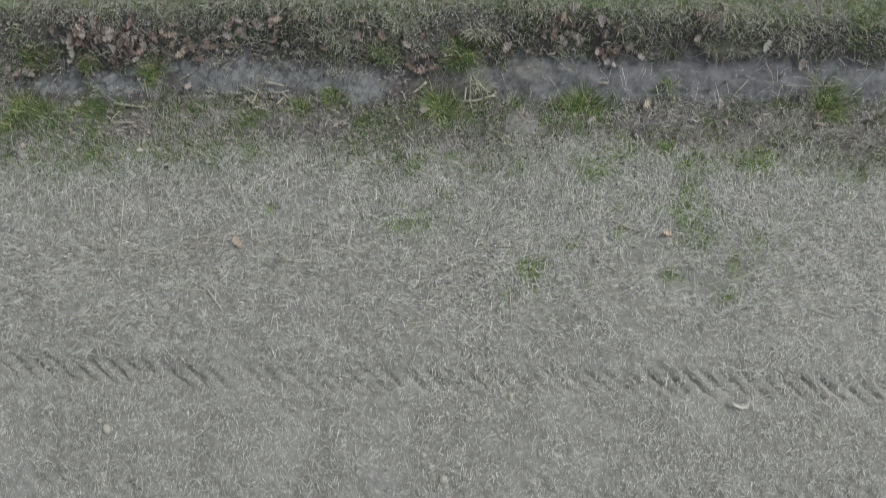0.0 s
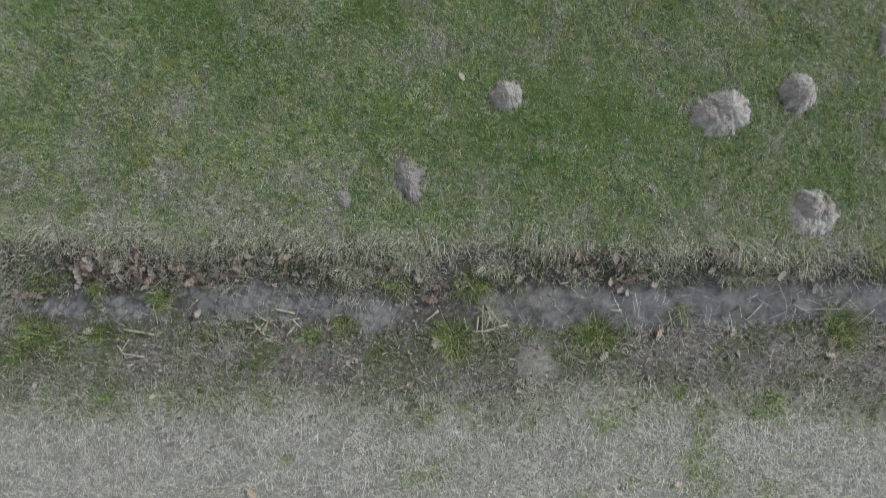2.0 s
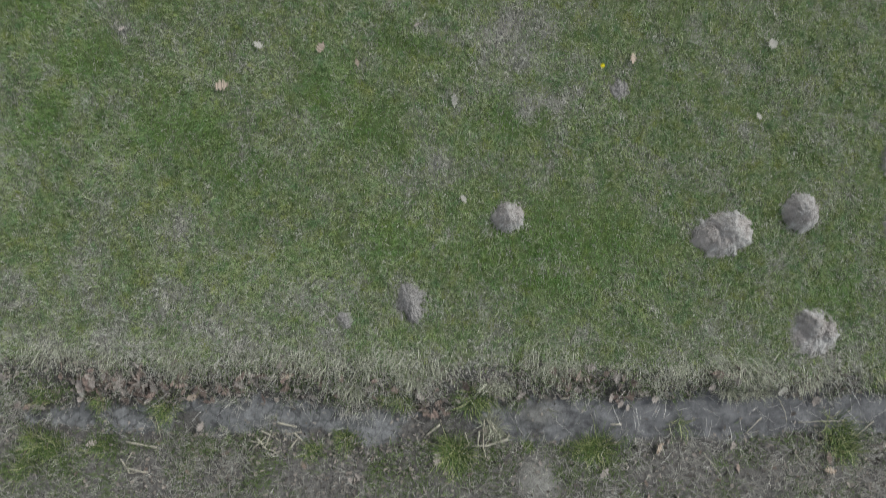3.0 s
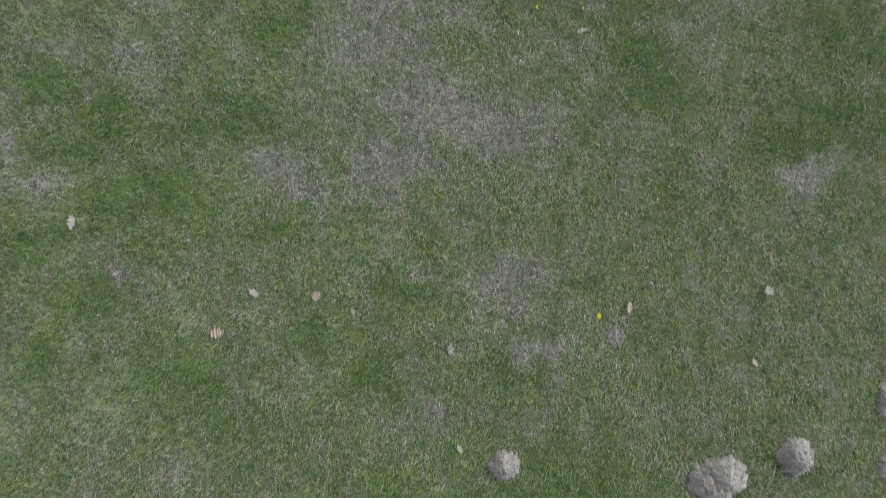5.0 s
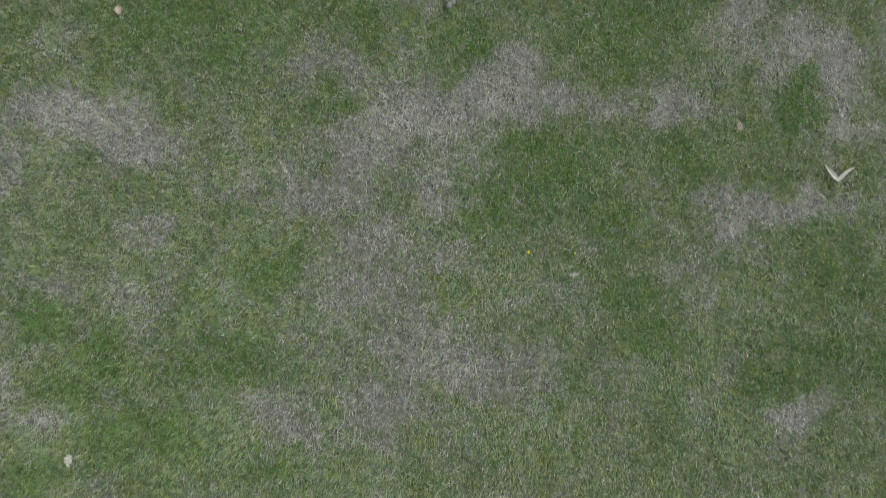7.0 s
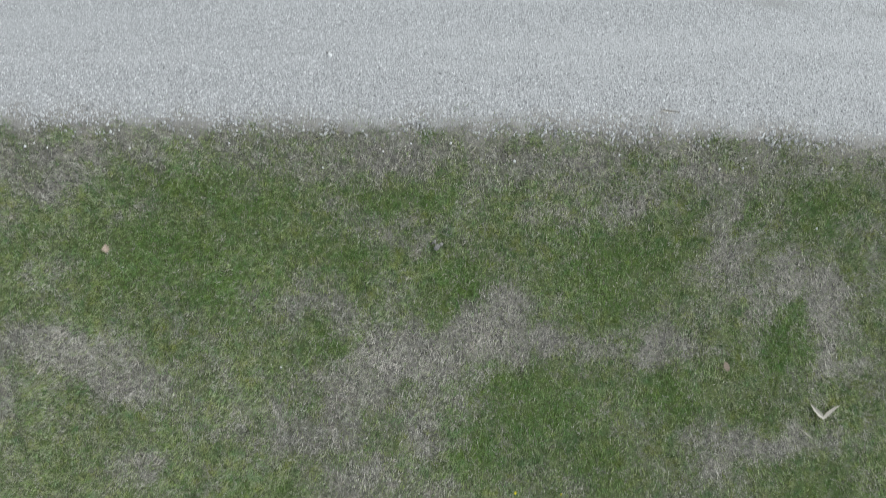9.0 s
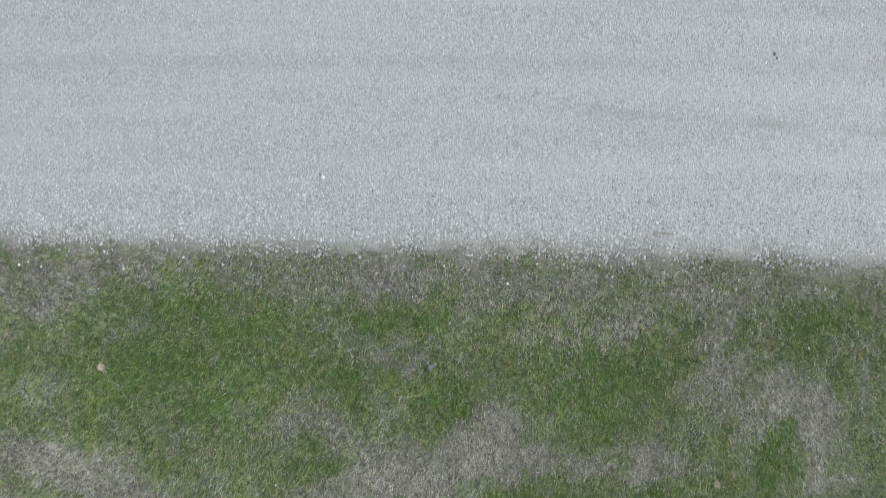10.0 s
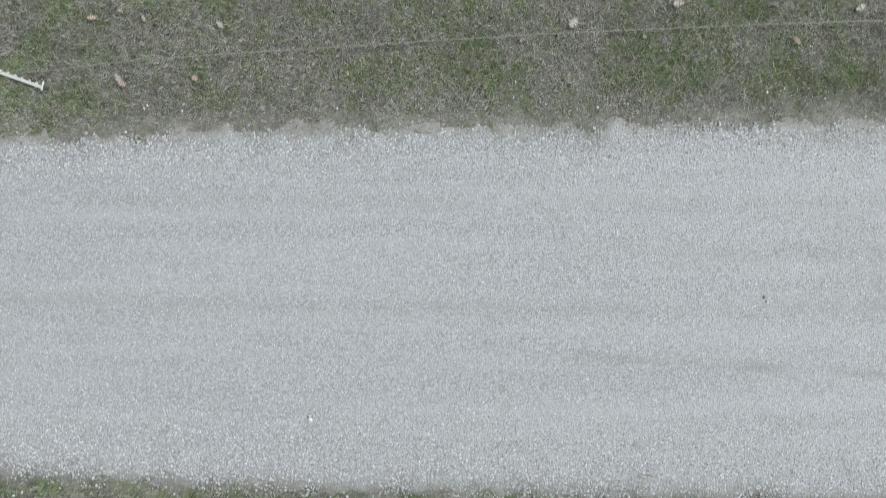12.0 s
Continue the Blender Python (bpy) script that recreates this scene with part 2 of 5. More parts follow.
def plain(name, dark, light, scale=30.0, rough=0.85, bump=0.3, spec=0.25, distance=0.004):
    m, n, l, b = shader(name, rough, spec)
    coarse, fine = noise_node(n, l, scale), noise_node(n, l, scale * 6)
    fac = mix_node(n, l, 0.45, coarse, fine)
    l.new(ramp_node(n, l, fac, ((0.32, dark), (0.68, light))), b.inputs["Base Color"])
    bump_node(n, l, b, fine, bump, distance)
    return m


def strands(name, stops, rough=0.6):
    """Blades and stalks: each takes a tone of its own."""
    m, n, l, b = shader(name, rough, 0.3)
    geo = n.new("ShaderNodeNewGeometry")
    l.new(ramp_node(n, l, geo.outputs["Random Per Island"], stops), b.inputs["Base Color"])
    return m


def meadow_blades(name, stops, drifts, key, tone, most, rough=0.6):
    """Grass of a meadow: tones of single blades, of clumps a hand wide, and of the patches named by an attribute."""
    m, n, l, b = shader(name, rough, 0.3)
    geo = n.new("ShaderNodeNewGeometry")
    col = ramp_node(n, l, geo.outputs["Random Per Island"], stops)
    for scale, shift, colour, share in drifts:
        fac = ramp_node(n, l, noise_node(n, l, scale, 3.0, 0.6, None, shift), ((0.46, (0, 0, 0)), (0.68, (share, share, share))))
        col = mix_node(n, l, fac, col, colour)
    col = mix_node(n, l, math_node(n, l, "MULTIPLY", attribute_node(n, key), most), col, tone)
    l.new(col, b.inputs["Base Color"])
    return m


def ground_material():
    m, n, l, b = shader("earth_and_thatch", 0.95, 0.15)
    fine, mid, big = noise_node(n, l, 160, 5), noise_node(n, l, 28, 5), noise_node(n, l, 2.2, 5)
    grain = mix_node(n, l, 0.5, fine, mid)
    green = ramp_node(n, l, grain, ((0.34, (0.050, 0.070, 0.026)), (0.66, (0.165, 0.198, 0.082))))
    dead = ramp_node(n, l, grain, ((0.38, (0.055, 0.052, 0.049)), (0.64, (0.30, 0.282, 0.250))))
    soil_a = ramp_node(n, l, grain, ((0.34, (0.135, 0.127, 0.111)), (0.66, (0.42, 0.399, 0.356))))
    shade = noise_node(n, l, 5.0, 5, 0.6, (0.6, 1.5, 1), 31.0)
    soil_a = mix_node(n, l, ramp_node(n, l, shade, ((0.42, (0, 0, 0)), (0.62, (0.5, 0.5, 0.5)))), soil_a, (0.165, 0.155, 0.140))
    soil = mix_node(n, l, ramp_node(n, l, big, ((0.40, (0, 0, 0)), (0.65, (0.45, 0.45, 0.45)))), soil_a, (0.36, 0.345, 0.318))
    litter = ramp_node(n, l, grain, ((0.36, (0.036, 0.033, 0.031)), (0.64, (0.205, 0.188, 0.174))))
    mud = ramp_node(n, l, mix_node(n, l, 0.65, grain, noise_node(n, l, 7, 6)), ((0.36, (0.085, 0.082, 0.082)), (0.62, (0.285, 0.279, 0.278))))
    damp = ramp_node(n, l, mix_node(n, l, 0.65, grain, noise_node(n, l, 7, 6)), ((0.38, (0.080, 0.077, 0.080)), (0.62, (0.205, 0.198, 0.202))))
    mud = mix_node(n, l, attribute_node(n, "damp"), mud, damp)
    cells = n.new("ShaderNodeTexVoronoi")
    cells.feature = "DISTANCE_TO_EDGE"
    cells.inputs["Scale"].default_value = 13
    warp = n.new("ShaderNodeTexCoord")
    bend = mix_node(n, l, 0.12, warp.outputs["Object"], noise_node(n, l, 9, 5))
    l.new(bend, cells.inputs["Vector"])
    crack = ramp_node(n, l, cells.outputs["Distance"], ((0.0, (0.45, 0.45, 0.45)), (0.09, (1, 1, 1))))
    dried = math_node(n, l, "SUBTRACT", 1.0, attribute_node(n, "damp"))
    crack = mix_node(n, l, dried, (1, 1, 1), crack)
    mud = mix_node(n, l, ramp_node(n, l, big, ((0.36, (0.2, 0.2, 0.2)), (0.52, (1, 1, 1)))), mud, crack, "MULTIPLY")
    col = mix_node(n, l, attribute_node(n, "dry"), green, dead)
    col = mix_node(n, l, attribute_node(n, "litter"), col, litter)
    col = mix_node(n, l, attribute_node(n, "soil"), col, soil)
    wet = attribute_node(n, "mud")
    col = mix_node(n, l, wet, col, mud)
    l.new(col, b.inputs["Base Color"])
    rough = n.new("ShaderNodeMapRange")
    rough.inputs["To Min"].default_value, rough.inputs["To Max"].default_value = 0.95, 0.55
    l.new(wet, rough.inputs["Value"])
    l.new(rough.outputs["Result"], b.inputs["Roughness"])
    bump_node(n, l, b, grain, 0.7, 0.012)
    return m


def gravel_bed_material():
    m, n, l, b = shader("crushed_limestone", 0.9, 0.25)
    tc = n.new("ShaderNodeTexCoord")
    v = n.new("ShaderNodeTexVoronoi")
    v.inputs["Scale"].default_value = 105
    l.new(tc.outputs["Object"], v.inputs["Vector"])
    sep = n.new("ShaderNodeSeparateColor")
    l.new(v.outputs["Color"], sep.inputs["Color"])
    stones = ramp_node(n, l, sep.outputs["Red"], ((0.0, (0.29, 0.287, 0.290)), (0.5, (0.42, 0.417, 0.42)), (1.0, (0.57, 0.567, 0.572))))
    dust = noise_node(n, l, 3.0, 6, 0.6, (0.10, 2.2, 1))
    col = mix_node(n, l, ramp_node(n, l, dust, ((0.40, (0.08, 0.08, 0.08)), (0.68, (0.5, 0.5, 0.5)))), stones, (0.53, 0.525, 0.526))
    sand = ramp_node(n, l, mix_node(n, l, 0.5, noise_node(n, l, 160, 5), noise_node(n, l, 28, 5)), ((0.34, (0.22, 0.207, 0.19)), (0.66, (0.43, 0.410, 0.385))))
    col = mix_node(n, l, attribute_node(n, "sand"), col, sand)
    col = mix_node(n, l, attribute_node(n, "rut"), col, (0.33, 0.32, 0.31))
    l.new(col, b.inputs["Base Color"])
    bump_node(n, l, b, v.outputs["Distance"], 0.35, 0.006)
    return m


M_GROUND = ground_material()
M_ROAD = gravel_bed_material()
M_GREEN = meadow_blades("green_grass_blades", ((0.0, (0.052, 0.092, 0.026)), (0.30, (0.145, 0.225, 0.060)), (0.62, (0.235, 0.318, 0.108)), (0.86, (0.335, 0.380, 0.185)), (1.0, (0.55, 0.560, 0.40))),
                        ((9.0, 3.0, (0.270, 0.275, 0.062), 0.75), (8.0, 11.0, (0.120, 0.225, 0.105), 0.75), (15.0, 41.0, (0.065, 0.122, 0.032), 0.6), (19.0, 23.0, (0.38, 0.40, 0.235), 0.6)), "lush", (0.097, 0.196, 0.030), 0.6)
M_DRY = meadow_blades("bleached_grass_blades", ((0.0, (0.085, 0.081, 0.070)), (0.35, (0.300, 0.286, 0.247)), (0.75, (0.47, 0.447, 0.388)), (1.0, (0.70, 0.675, 0.60))),
                      ((9.0, 5.0, (0.42, 0.365, 0.31), 0.7), (9.0, 15.0, (0.23, 0.245, 0.165), 0.6), (16.0, 37.0, (0.115, 0.110, 0.100), 0.6), (20.0, 53.0, (0.56, 0.535, 0.47), 0.6)), "pale", (0.50, 0.465, 0.41), 0.55)
M_DEBRIS = strands("torn_leaf_bits", ((0.0, (0.060, 0.052, 0.047)), (0.35, (0.150, 0.128, 0.110)), (0.7, (0.27, 0.228, 0.195)), (0.93, (0.32, 0.272, 0.235)), (1.0, (0.40, 0.35, 0.305))), 0.8)
M_MOSS = strands("moss_and_fine_grass", ((0.0, (0.045, 0.075, 0.020)), (0.5, (0.10, 0.145, 0.04)), (1.0, (0.20, 0.25, 0.09))))
M_FRINGE = strands("pale_hanging_grass", ((0.0, (0.16, 0.16, 0.11)), (0.5, (0.34, 0.335, 0.245)), (1.0, (0.56, 0.545, 0.43))))
M_VERGE = strands("grey_beige_dead_grass", ((0.0, (0.125, 0.117, 0.103)), (0.5, (0.31, 0.29, 0.257)), (1.0, (0.53, 0.50, 0.45))))
M_STALK = strands("pale_grass_stalks", ((0.0, (0.22, 0.24, 0.13)), (0.5, (0.35, 0.36, 0.235)), (1.0, (0.50, 0.49, 0.37))))
M_STRAW = strands("straw_stalks", ((0.0, (0.140, 0.130, 0.117)), (0.45, (0.412, 0.389, 0.349)), (1.0, (0.735, 0.70, 0.64))))
M_TUFT = strands("fresh_grass_blades", ((0.0, (0.040, 0.070, 0.022)), (0.45, (0.110, 0.165, 0.048)), (0.78, (0.25, 0.285, 0.095)), (1.0, (0.50, 0.48, 0.27))))
M_WEED = strands("young_weed_leaves", ((0.0, (0.08, 0.140, 0.032)), (0.6, (0.205, 0.285, 0.070)), (1.0, (0.36, 0.42, 0.15))))
M_STONE = strands("limestone_chips", ((0.0, (0.28, 0.276, 0.278)), (0.25, (0.42, 0.416, 0.42)), (0.75, (0.57, 0.566, 0.57)), (1.0, (0.74, 0.735, 0.735))), 0.8)

def molehill_material():
    """Fresh pinkish-grey soil with a lighter crust where it has dried."""
    m, n, l, b = shader("dry_crumbly_soil", 0.95, 0.1)
    fine, mid, big = noise_node(n, l, 140, 4), noise_node(n, l, 26, 5), noise_node(n, l, 4, 5, 0.6)
    grain = mix_node(n, l, 0.5, fine, mid)
    fresh = ramp_node(n, l, grain, ((0.36, (0.25, 0.220, 0.205)), (0.64, (0.45, 0.405, 0.38))))
    crust = ramp_node(n, l, grain, ((0.36, (0.31, 0.288, 0.272)), (0.64, (0.56, 0.53, 0.508))))
    l.new(mix_node(n, l, ramp_node(n, l, big, ((0.42, (0, 0, 0)), (0.60, (1, 1, 1)))), fresh, crust), b.inputs["Base Color"])
    bump_node(n, l, b, grain, 0.9, 0.012)
    return m


M_MOLE = molehill_material()
M_MOLE_DAMP = plain("damp_crumbly_soil", (0.24, 0.22, 0.21), (0.42, 0.39, 0.37), 26, 0.95, 0.9, 0.1, 0.012)
M_CLOD = plain("pale_dry_clod", (0.30, 0.27, 0.23), (0.46, 0.43, 0.38), 30, 0.95, 0.7, 0.1)
M_LEAF_BROWN = plain("wet_brown_leaf", (0.12, 0.088, 0.072), (0.26, 0.20, 0.17), 30, 0.7, 0.5)
M_LEAF_RUST = plain("rust_brown_leaf", (0.22, 0.155, 0.125), (0.42, 0.32, 0.275), 30, 0.7, 0.5)
M_LEAF_TAN = plain("tan_leaf", (0.36, 0.28, 0.21), (0.52, 0.42, 0.34), 30, 0.7, 0.4)
M_LEAF_GREY = plain("bleached_leaf", (0.42, 0.38, 0.33), (0.60, 0.56, 0.49), 30, 0.7, 0.4)
M_LEAF_DULL = plain("dull_grey_brown_leaf", (0.24, 0.20, 0.175), (0.46, 0.40, 0.36), 30, 0.75, 0.5)
M_TWIG = plain("pale_dry_stalk", (0.36, 0.32, 0.25), (0.58, 0.53, 0.43), 40, 0.75, 0.4)
M_PLASTIC = plain("weathered_white_plastic", (0.66, 0.65, 0.60), (0.82, 0.81, 0.77), 25, 0.5, 0.1)
M_WIRE = plain("dirty_white_polywire", (0.26, 0.25, 0.22), (0.50, 0.48, 0.43), 120, 0.7, 0.5)
M_YELLOW = plain("yellow_petals", (0.66, 0.55, 0.01), (0.85, 0.75, 0.03), 60, 0.7, 0.3)
M_STEM = plain("green_stem", (0.10, 0.16, 0.05), (0.16, 0.23, 0.08), 60, 0.6, 0.2)
M_DARK = plain("dark_droppings", (0.18, 0.175, 0.165), (0.30, 0.29, 0.27), 60, 0.9, 0.6)


# ---- mesh helpers ----
def fast_mesh(name, verts, faces, material, smooth=False):
    """A mesh from an array of points and arrays of triangles and quads."""
    me = bpy.data.meshes.new(name)
    me.vertices.add(len(verts))
    me.vertices.foreach_set("co", np.ascontiguousarray(verts, np.float32).ravel())
    loops = np.concatenate([f.ravel() for f in faces])
    counts = np.concatenate([np.full(len(f), f.shape[1]) for f in faces])
    me.loops.add(len(loops))
    me.loops.foreach_set("vertex_index", loops.astype(np.int32))
    me.polygons.add(len(counts))
    me.polygons.foreach_set("loop_start", (np.cumsum(counts) - counts).astype(np.int32))
    if smooth:
        me.polygons.foreach_set("use_smooth", np.ones(len(counts), bool))
    me.update(calc_edges=True)
    me.materials.append(material)
    return me


def blade_mesh(name, x, y, z, length, width, azimuth, lean, material, droop=0.45):
    """Bent tapering blades, one for each row of the arrays."""
    n = len(x)
    dx, dy = np.cos(azimuth), np.sin(azimuth)
    half = np.stack([-dy, dx, 0 * dx], 1) * (width / 2)[:, None]
    foot = np.stack([x, y, z], 1)
    lean2 = np.minimum(lean + droop, 1.75)
    mid = foot + np.stack([dx * np.sin(lean), dy * np.sin(lean), np.cos(lean)], 1) * (length * 0.5)[:, None]
    tip = mid + np.stack([dx * np.sin(lean2), dy * np.sin(lean2), np.cos(lean2)], 1) * (length * 0.5)[:, None]
    verts = np.stack([foot - half, foot + half, mid + half * 0.85, mid - half * 0.85, tip], 1).reshape(-1, 3)
    k = np.arange(n)[:, None] * 5
    return fast_mesh(name, verts, (k + np.array([[0, 1, 2, 3]]), k + np.array([[3, 2, 4]])), material)


def sliver_mesh(name, x, y, z, length, width, azimuth, lean, material):
    """Fine pointed blades, a single face each, for turf too dense to count."""
    dx, dy = np.cos(azimuth), np.sin(azimuth)
    half = np.stack([-dy, dx, 0 * dx], 1) * (width / 2)[:, None]
    foot = np.stack([x, y, z], 1)
    tip = foot + np.stack([dx * np.sin(lean), dy * np.sin(lean), np.cos(lean)], 1) * length[:, None]
    verts = np.stack([foot - half, foot + half, tip], 1).reshape(-1, 3)
    return fast_mesh(name, verts, (np.arange(len(x) * 3).reshape(-1, 3),), material)


def stones_mesh(name, x, y, z, size, material, rng):
    """Angular chips."""
    n = len(x)
    crown = np.array([(1, 0, -0.2), (0, 1, -0.2), (-1, 0, -0.2), (0, -1, -0.2), (0, 0, 0.75)])
    shape = crown[None] * (0.7 + 0.6 * rng.random((n, 5, 1))) + rng.normal(0, 0.14, (n, 5, 3)) * np.array([1, 1, 0.6])
    shape[:, 4, :2] += rng.normal(0, 0.3, (n, 2))
    turn = rng.random(n) * 6.283
    c, s = np.cos(turn)[:, None], np.sin(turn)[:, None]
    stretch = 1 + 0.5 * rng.random(n)[:, None]
    px, py = shape[..., 0] * stretch, shape[..., 1]
    verts = np.stack([px * c - py * s, px * s + py * c, shape[..., 2]], 2) * size[:, None, None] + np.stack([x, y, z], 1)[:, None]
    tri = np.array([(0, 1, 4), (1, 2, 4), (2, 3, 4), (3, 0, 4)])
    faces = (np.arange(n)[:, None, None] * 5 + tri[None]).reshape(-1, 3)
    return fast_mesh(name, verts.reshape(-1, 3), (faces,), material)


def link(name, bm, material, smooth=False):
    me = bpy.data.meshes.new(name)
    bm.to_mesh(me)
    bm.free()
    me.materials.append(material)
    if smooth:
        for p in me.polygons:
            p.use_smooth = True
    return me


def part(name, bm, material, parent, label="", smooth=False):
    ob = new(name, link(name, bm, material, smooth))
    ob.parent = parent
    return tagged(ob, label)


def tube(points, radii, sides=6):
    """A bmesh tube along points."""
    bm = bmesh.new()
    rings = []
    for i, p in enumerate(points):
        a, b = Vector(points[max(i - 1, 0)]), Vector(points[min(i + 1, len(points) - 1)])
        q = (b - a).normalized().to_track_quat("Z", "Y")
        rings.append([bm.verts.new(Vector(p) + q @ Vector((radii[i] * math.cos(k * math.tau / sides), radii[i] * math.sin(k * math.tau / sides), 0))) for k in range(sides)])
    for r, s in zip(rings, rings[1:]):
        for k in range(sides):
            bm.faces.new((r[k], r[(k + 1) % sides], s[(k + 1) % sides], s[k]))
    bm.faces.new(rings[0][::-1])
    bm.faces.new(rings[-1])
    return bm


LAND = {}


def land(x, y):
    """Height of the finished ground sheet, from its own grid."""
    xs, ys, zs = LAND["xs"], LAND["ys"], LAND["zs"]
    x, y = np.asarray(x, float), np.asarray(y, float)
    i = np.clip(np.searchsorted(xs, x) - 1, 0, len(xs) - 2)
    j = np.clip(np.searchsorted(ys, y) - 1, 0, len(ys) - 2)
    u, v = (x - xs[i]) / (xs[i + 1] - xs[i]), (y - ys[j]) / (ys[j + 1] - ys[j])
    return (zs[j, i] * (1 - u) + zs[j, i + 1] * u) * (1 - v) + (zs[j + 1, i] * (1 - u) + zs[j + 1, i + 1] * u) * v


def spot(x, y):
    return float(land(x, y))


# ---- the ground: one sheet, fine where the camera passes ----
def spread(start, stop, step, far):
    """Even steps from start to stop, then ever longer ones out to far on both sides."""
    inner = list(np.arange(start, stop + step / 2, step))
    low, high, gap = [start], [inner[-1]], step
    while high[-1] < far:
        gap *= 1.35
        low.append(low[-1] - gap)
        high.append(high[-1] + gap)
    return np.array(low[:0:-1] + inner + high[1:])


def build_ground():
    xs = spread(-3.9, 3.9, 0.026, 700.0)
    ys = spread(-1.75, 13.75, 0.034, 700.0)
    ys = np.unique(np.concatenate([ys, np.arange(-0.62, -0.22, 0.008), np.arange(1.5, 2.4, 0.012)]))
    gx, gy = np.meshgrid(xs, ys)
    x, y = gx.ravel(), gy.ravel()
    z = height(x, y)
    verts = np.stack([x, y, z], 1)
    nx, ny = len(xs), len(ys)
    LAND.update(xs=xs, ys=ys, zs=z.reshape(ny, nx))
    i = (np.arange(ny - 1)[:, None] * nx + np.arange(nx - 1)[None]).ravel()
    me = fast_mesh("ground", verts, (np.stack([i, i + 1, i + nx + 1, i + nx], 1),), M_GROUND, True)
    fe, ms, mn, mg = field_edge(x), mud_south(x), mud_north(x), meadow_edge(x)
    soil = ramp(y, fe + 0.12, fe - 0.12)
    rough_edge = 0.10 * fbm(x, y, 0.22, 62, 5)
    soil = np.maximum(soil, ramp(y + rough_edge, road_south(x) - 0.12, road_south(x)) * ramp(y + rough_edge, road_north(x) + 0.14, road_north(x) + 0.02))
    mud = ramp(y + 0.07 * fbm(x, y, 0.12, 63), ms - 0.015, ms + 0.015) * ramp(y + 0.07 * fbm(x, y, 0.12, 64), mn + 0.015, mn - 0.015) * mud_breaks(x, y)
    hump = np.exp(-(((x - 0.62) / 0.17) ** 2) - ((y - 1.93) / 0.09) ** 2)
    bare = np.exp(-(((x - 0.62) / 0.13) ** 2) - ((y - 1.47) / 0.12) ** 2)
    mud, soil = mud * (1 - 0.75 * hump), np.maximum(soil, np.maximum(0.75 * hump, 0.8 * bare))
    mud = mud * ramp(y, 2.5, 2.3)
    litter = ramp(y, fe - 0.05, fe + 0.15) * ramp(y, mg + 0.05, mg - 0.06)
    far = ramp(np.abs(x), 3.7, 4.6)
    dry = dryness(x, y) * (1 - far) + far * np.clip(0.36 + 0.25 * fbm(x, y, 3.0, 57) + np.where(y > 12.2, 0.3, 0.0), 0, 1)
    for key, values in (("dry", dry), ("soil", soil), ("mud", mud), ("litter", litter), ("damp", ramp(x + 0.3 * fbm(x, y, 0.4, 65), 0.3, 1.2))):
        me.attributes.new(key, "FLOAT", "POINT").data.foreach_set("value", values.astype(np.float32))
    return tagged(new("ground", me), "stubble field, muddy ditch and patchy green meadow", "ground", kind="structure")


build_ground()


def wheel_ruts(x, y):
    v = (y - road_south(x)) / (road_north(x) - road_south(x))
    return 0.006 * (np.exp(-(((v - 0.28) / 0.09) ** 2)) + np.exp(-(((v - 0.72) / 0.09) ** 2)))


def rut_mask(x, y):
    """Thin dark wheel marks pressed into the dust."""
    line = 0.75 * np.exp(-(((y - (10.60 - 0.066 * (x - 1.6))) / 0.03) ** 2)) * ramp(x, 0.6, 1.8)
    line = line + 0.30 * np.exp(-(((y - 11.42 + 0.02 * x) / 0.05) ** 2)) * ramp(x, 0.6, 2.2) + 0.28 * np.exp(-(((y - 10.98) / 0.06) ** 2)) + 0.15 * np.exp(-(((y - 11.75) / 0.06) ** 2))
    line = line + 0.25 * ramp(x, 2.7, 3.6) * ramp(fbm(x, y, 0.8, 73), -0.2, 0.6)
    return np.clip(line * ramp(fbm(x, y, 0.25, 74), -0.9, 0.2), 0, 1)


def build_road():
    xs = spread(-3.9, 3.9, 0.03, 700.0)
    vs = np.linspace(-0.16, 1.16, 110)
    gx, gv = np.meshgrid(xs, vs)
    x, v = gx.ravel(), gv.ravel()
    a, b = road_south(x), road_north(x)
    y = a + (b - a) * v
    inside = np.minimum(y - a, b - y) + np.where(y > 11, 0.09, 0.05) * fbm(x, y, 0.16, 78, 5)
    rise = 0.012 * ramp(inside, -0.04, 0.10) - 0.06 * ramp(inside, 0.02, -0.10)
    z = land(x, y) + rise - wheel_ruts(x, y) + 0.003
    nx, ny = len(xs), len(vs)
    i = (np.arange(ny - 1)[:, None] * nx + np.arange(nx - 1)[None]).ravel()
    me = fast_mesh("road", np.stack([x, y, z], 1), (np.stack([i, i + 1, i + nx + 1, i + nx], 1),), M_ROAD, True)
    sand = ramp(inside + 0.06 * fbm(x, y, 0.15, 72), 0.21, 0.04)
    for key, values in (("sand", sand), ("rut", rut_mask(x, y))):
        me.attributes.new(key, "FLOAT", "POINT").data.foreach_set("value", values.astype(np.float32))
    return tagged(new("road", me), "pale grey crushed limestone farm road", "road", kind="structure")


build_road()

# ---- vegetation that nobody could count ----
WIDE = 3.75


def clumped(rng, count, y0, y1, per=6, radius=0.016):
    """Places of blades that grow in small clumps, and the way each one leans."""
    k = count // per
    cx, cy = rng.uniform(-WIDE, WIDE, k), rng.uniform(y0, y1, k)
    ox, oy = rng.normal(0, radius, (k, per)), rng.normal(0, radius, (k, per))
    comb = fbm(cx, cy, 0.5, 81) * 4.0
    az = np.where(rng.random((k, per)) < 0.6, np.arctan2(oy, ox), comb[:, None] + rng.normal(0, 0.8, (k, per)))
    return (cx[:, None] + ox).ravel(), (cy[:, None] + oy).ravel(), az.ravel(), np.repeat(rng.random(k), per)


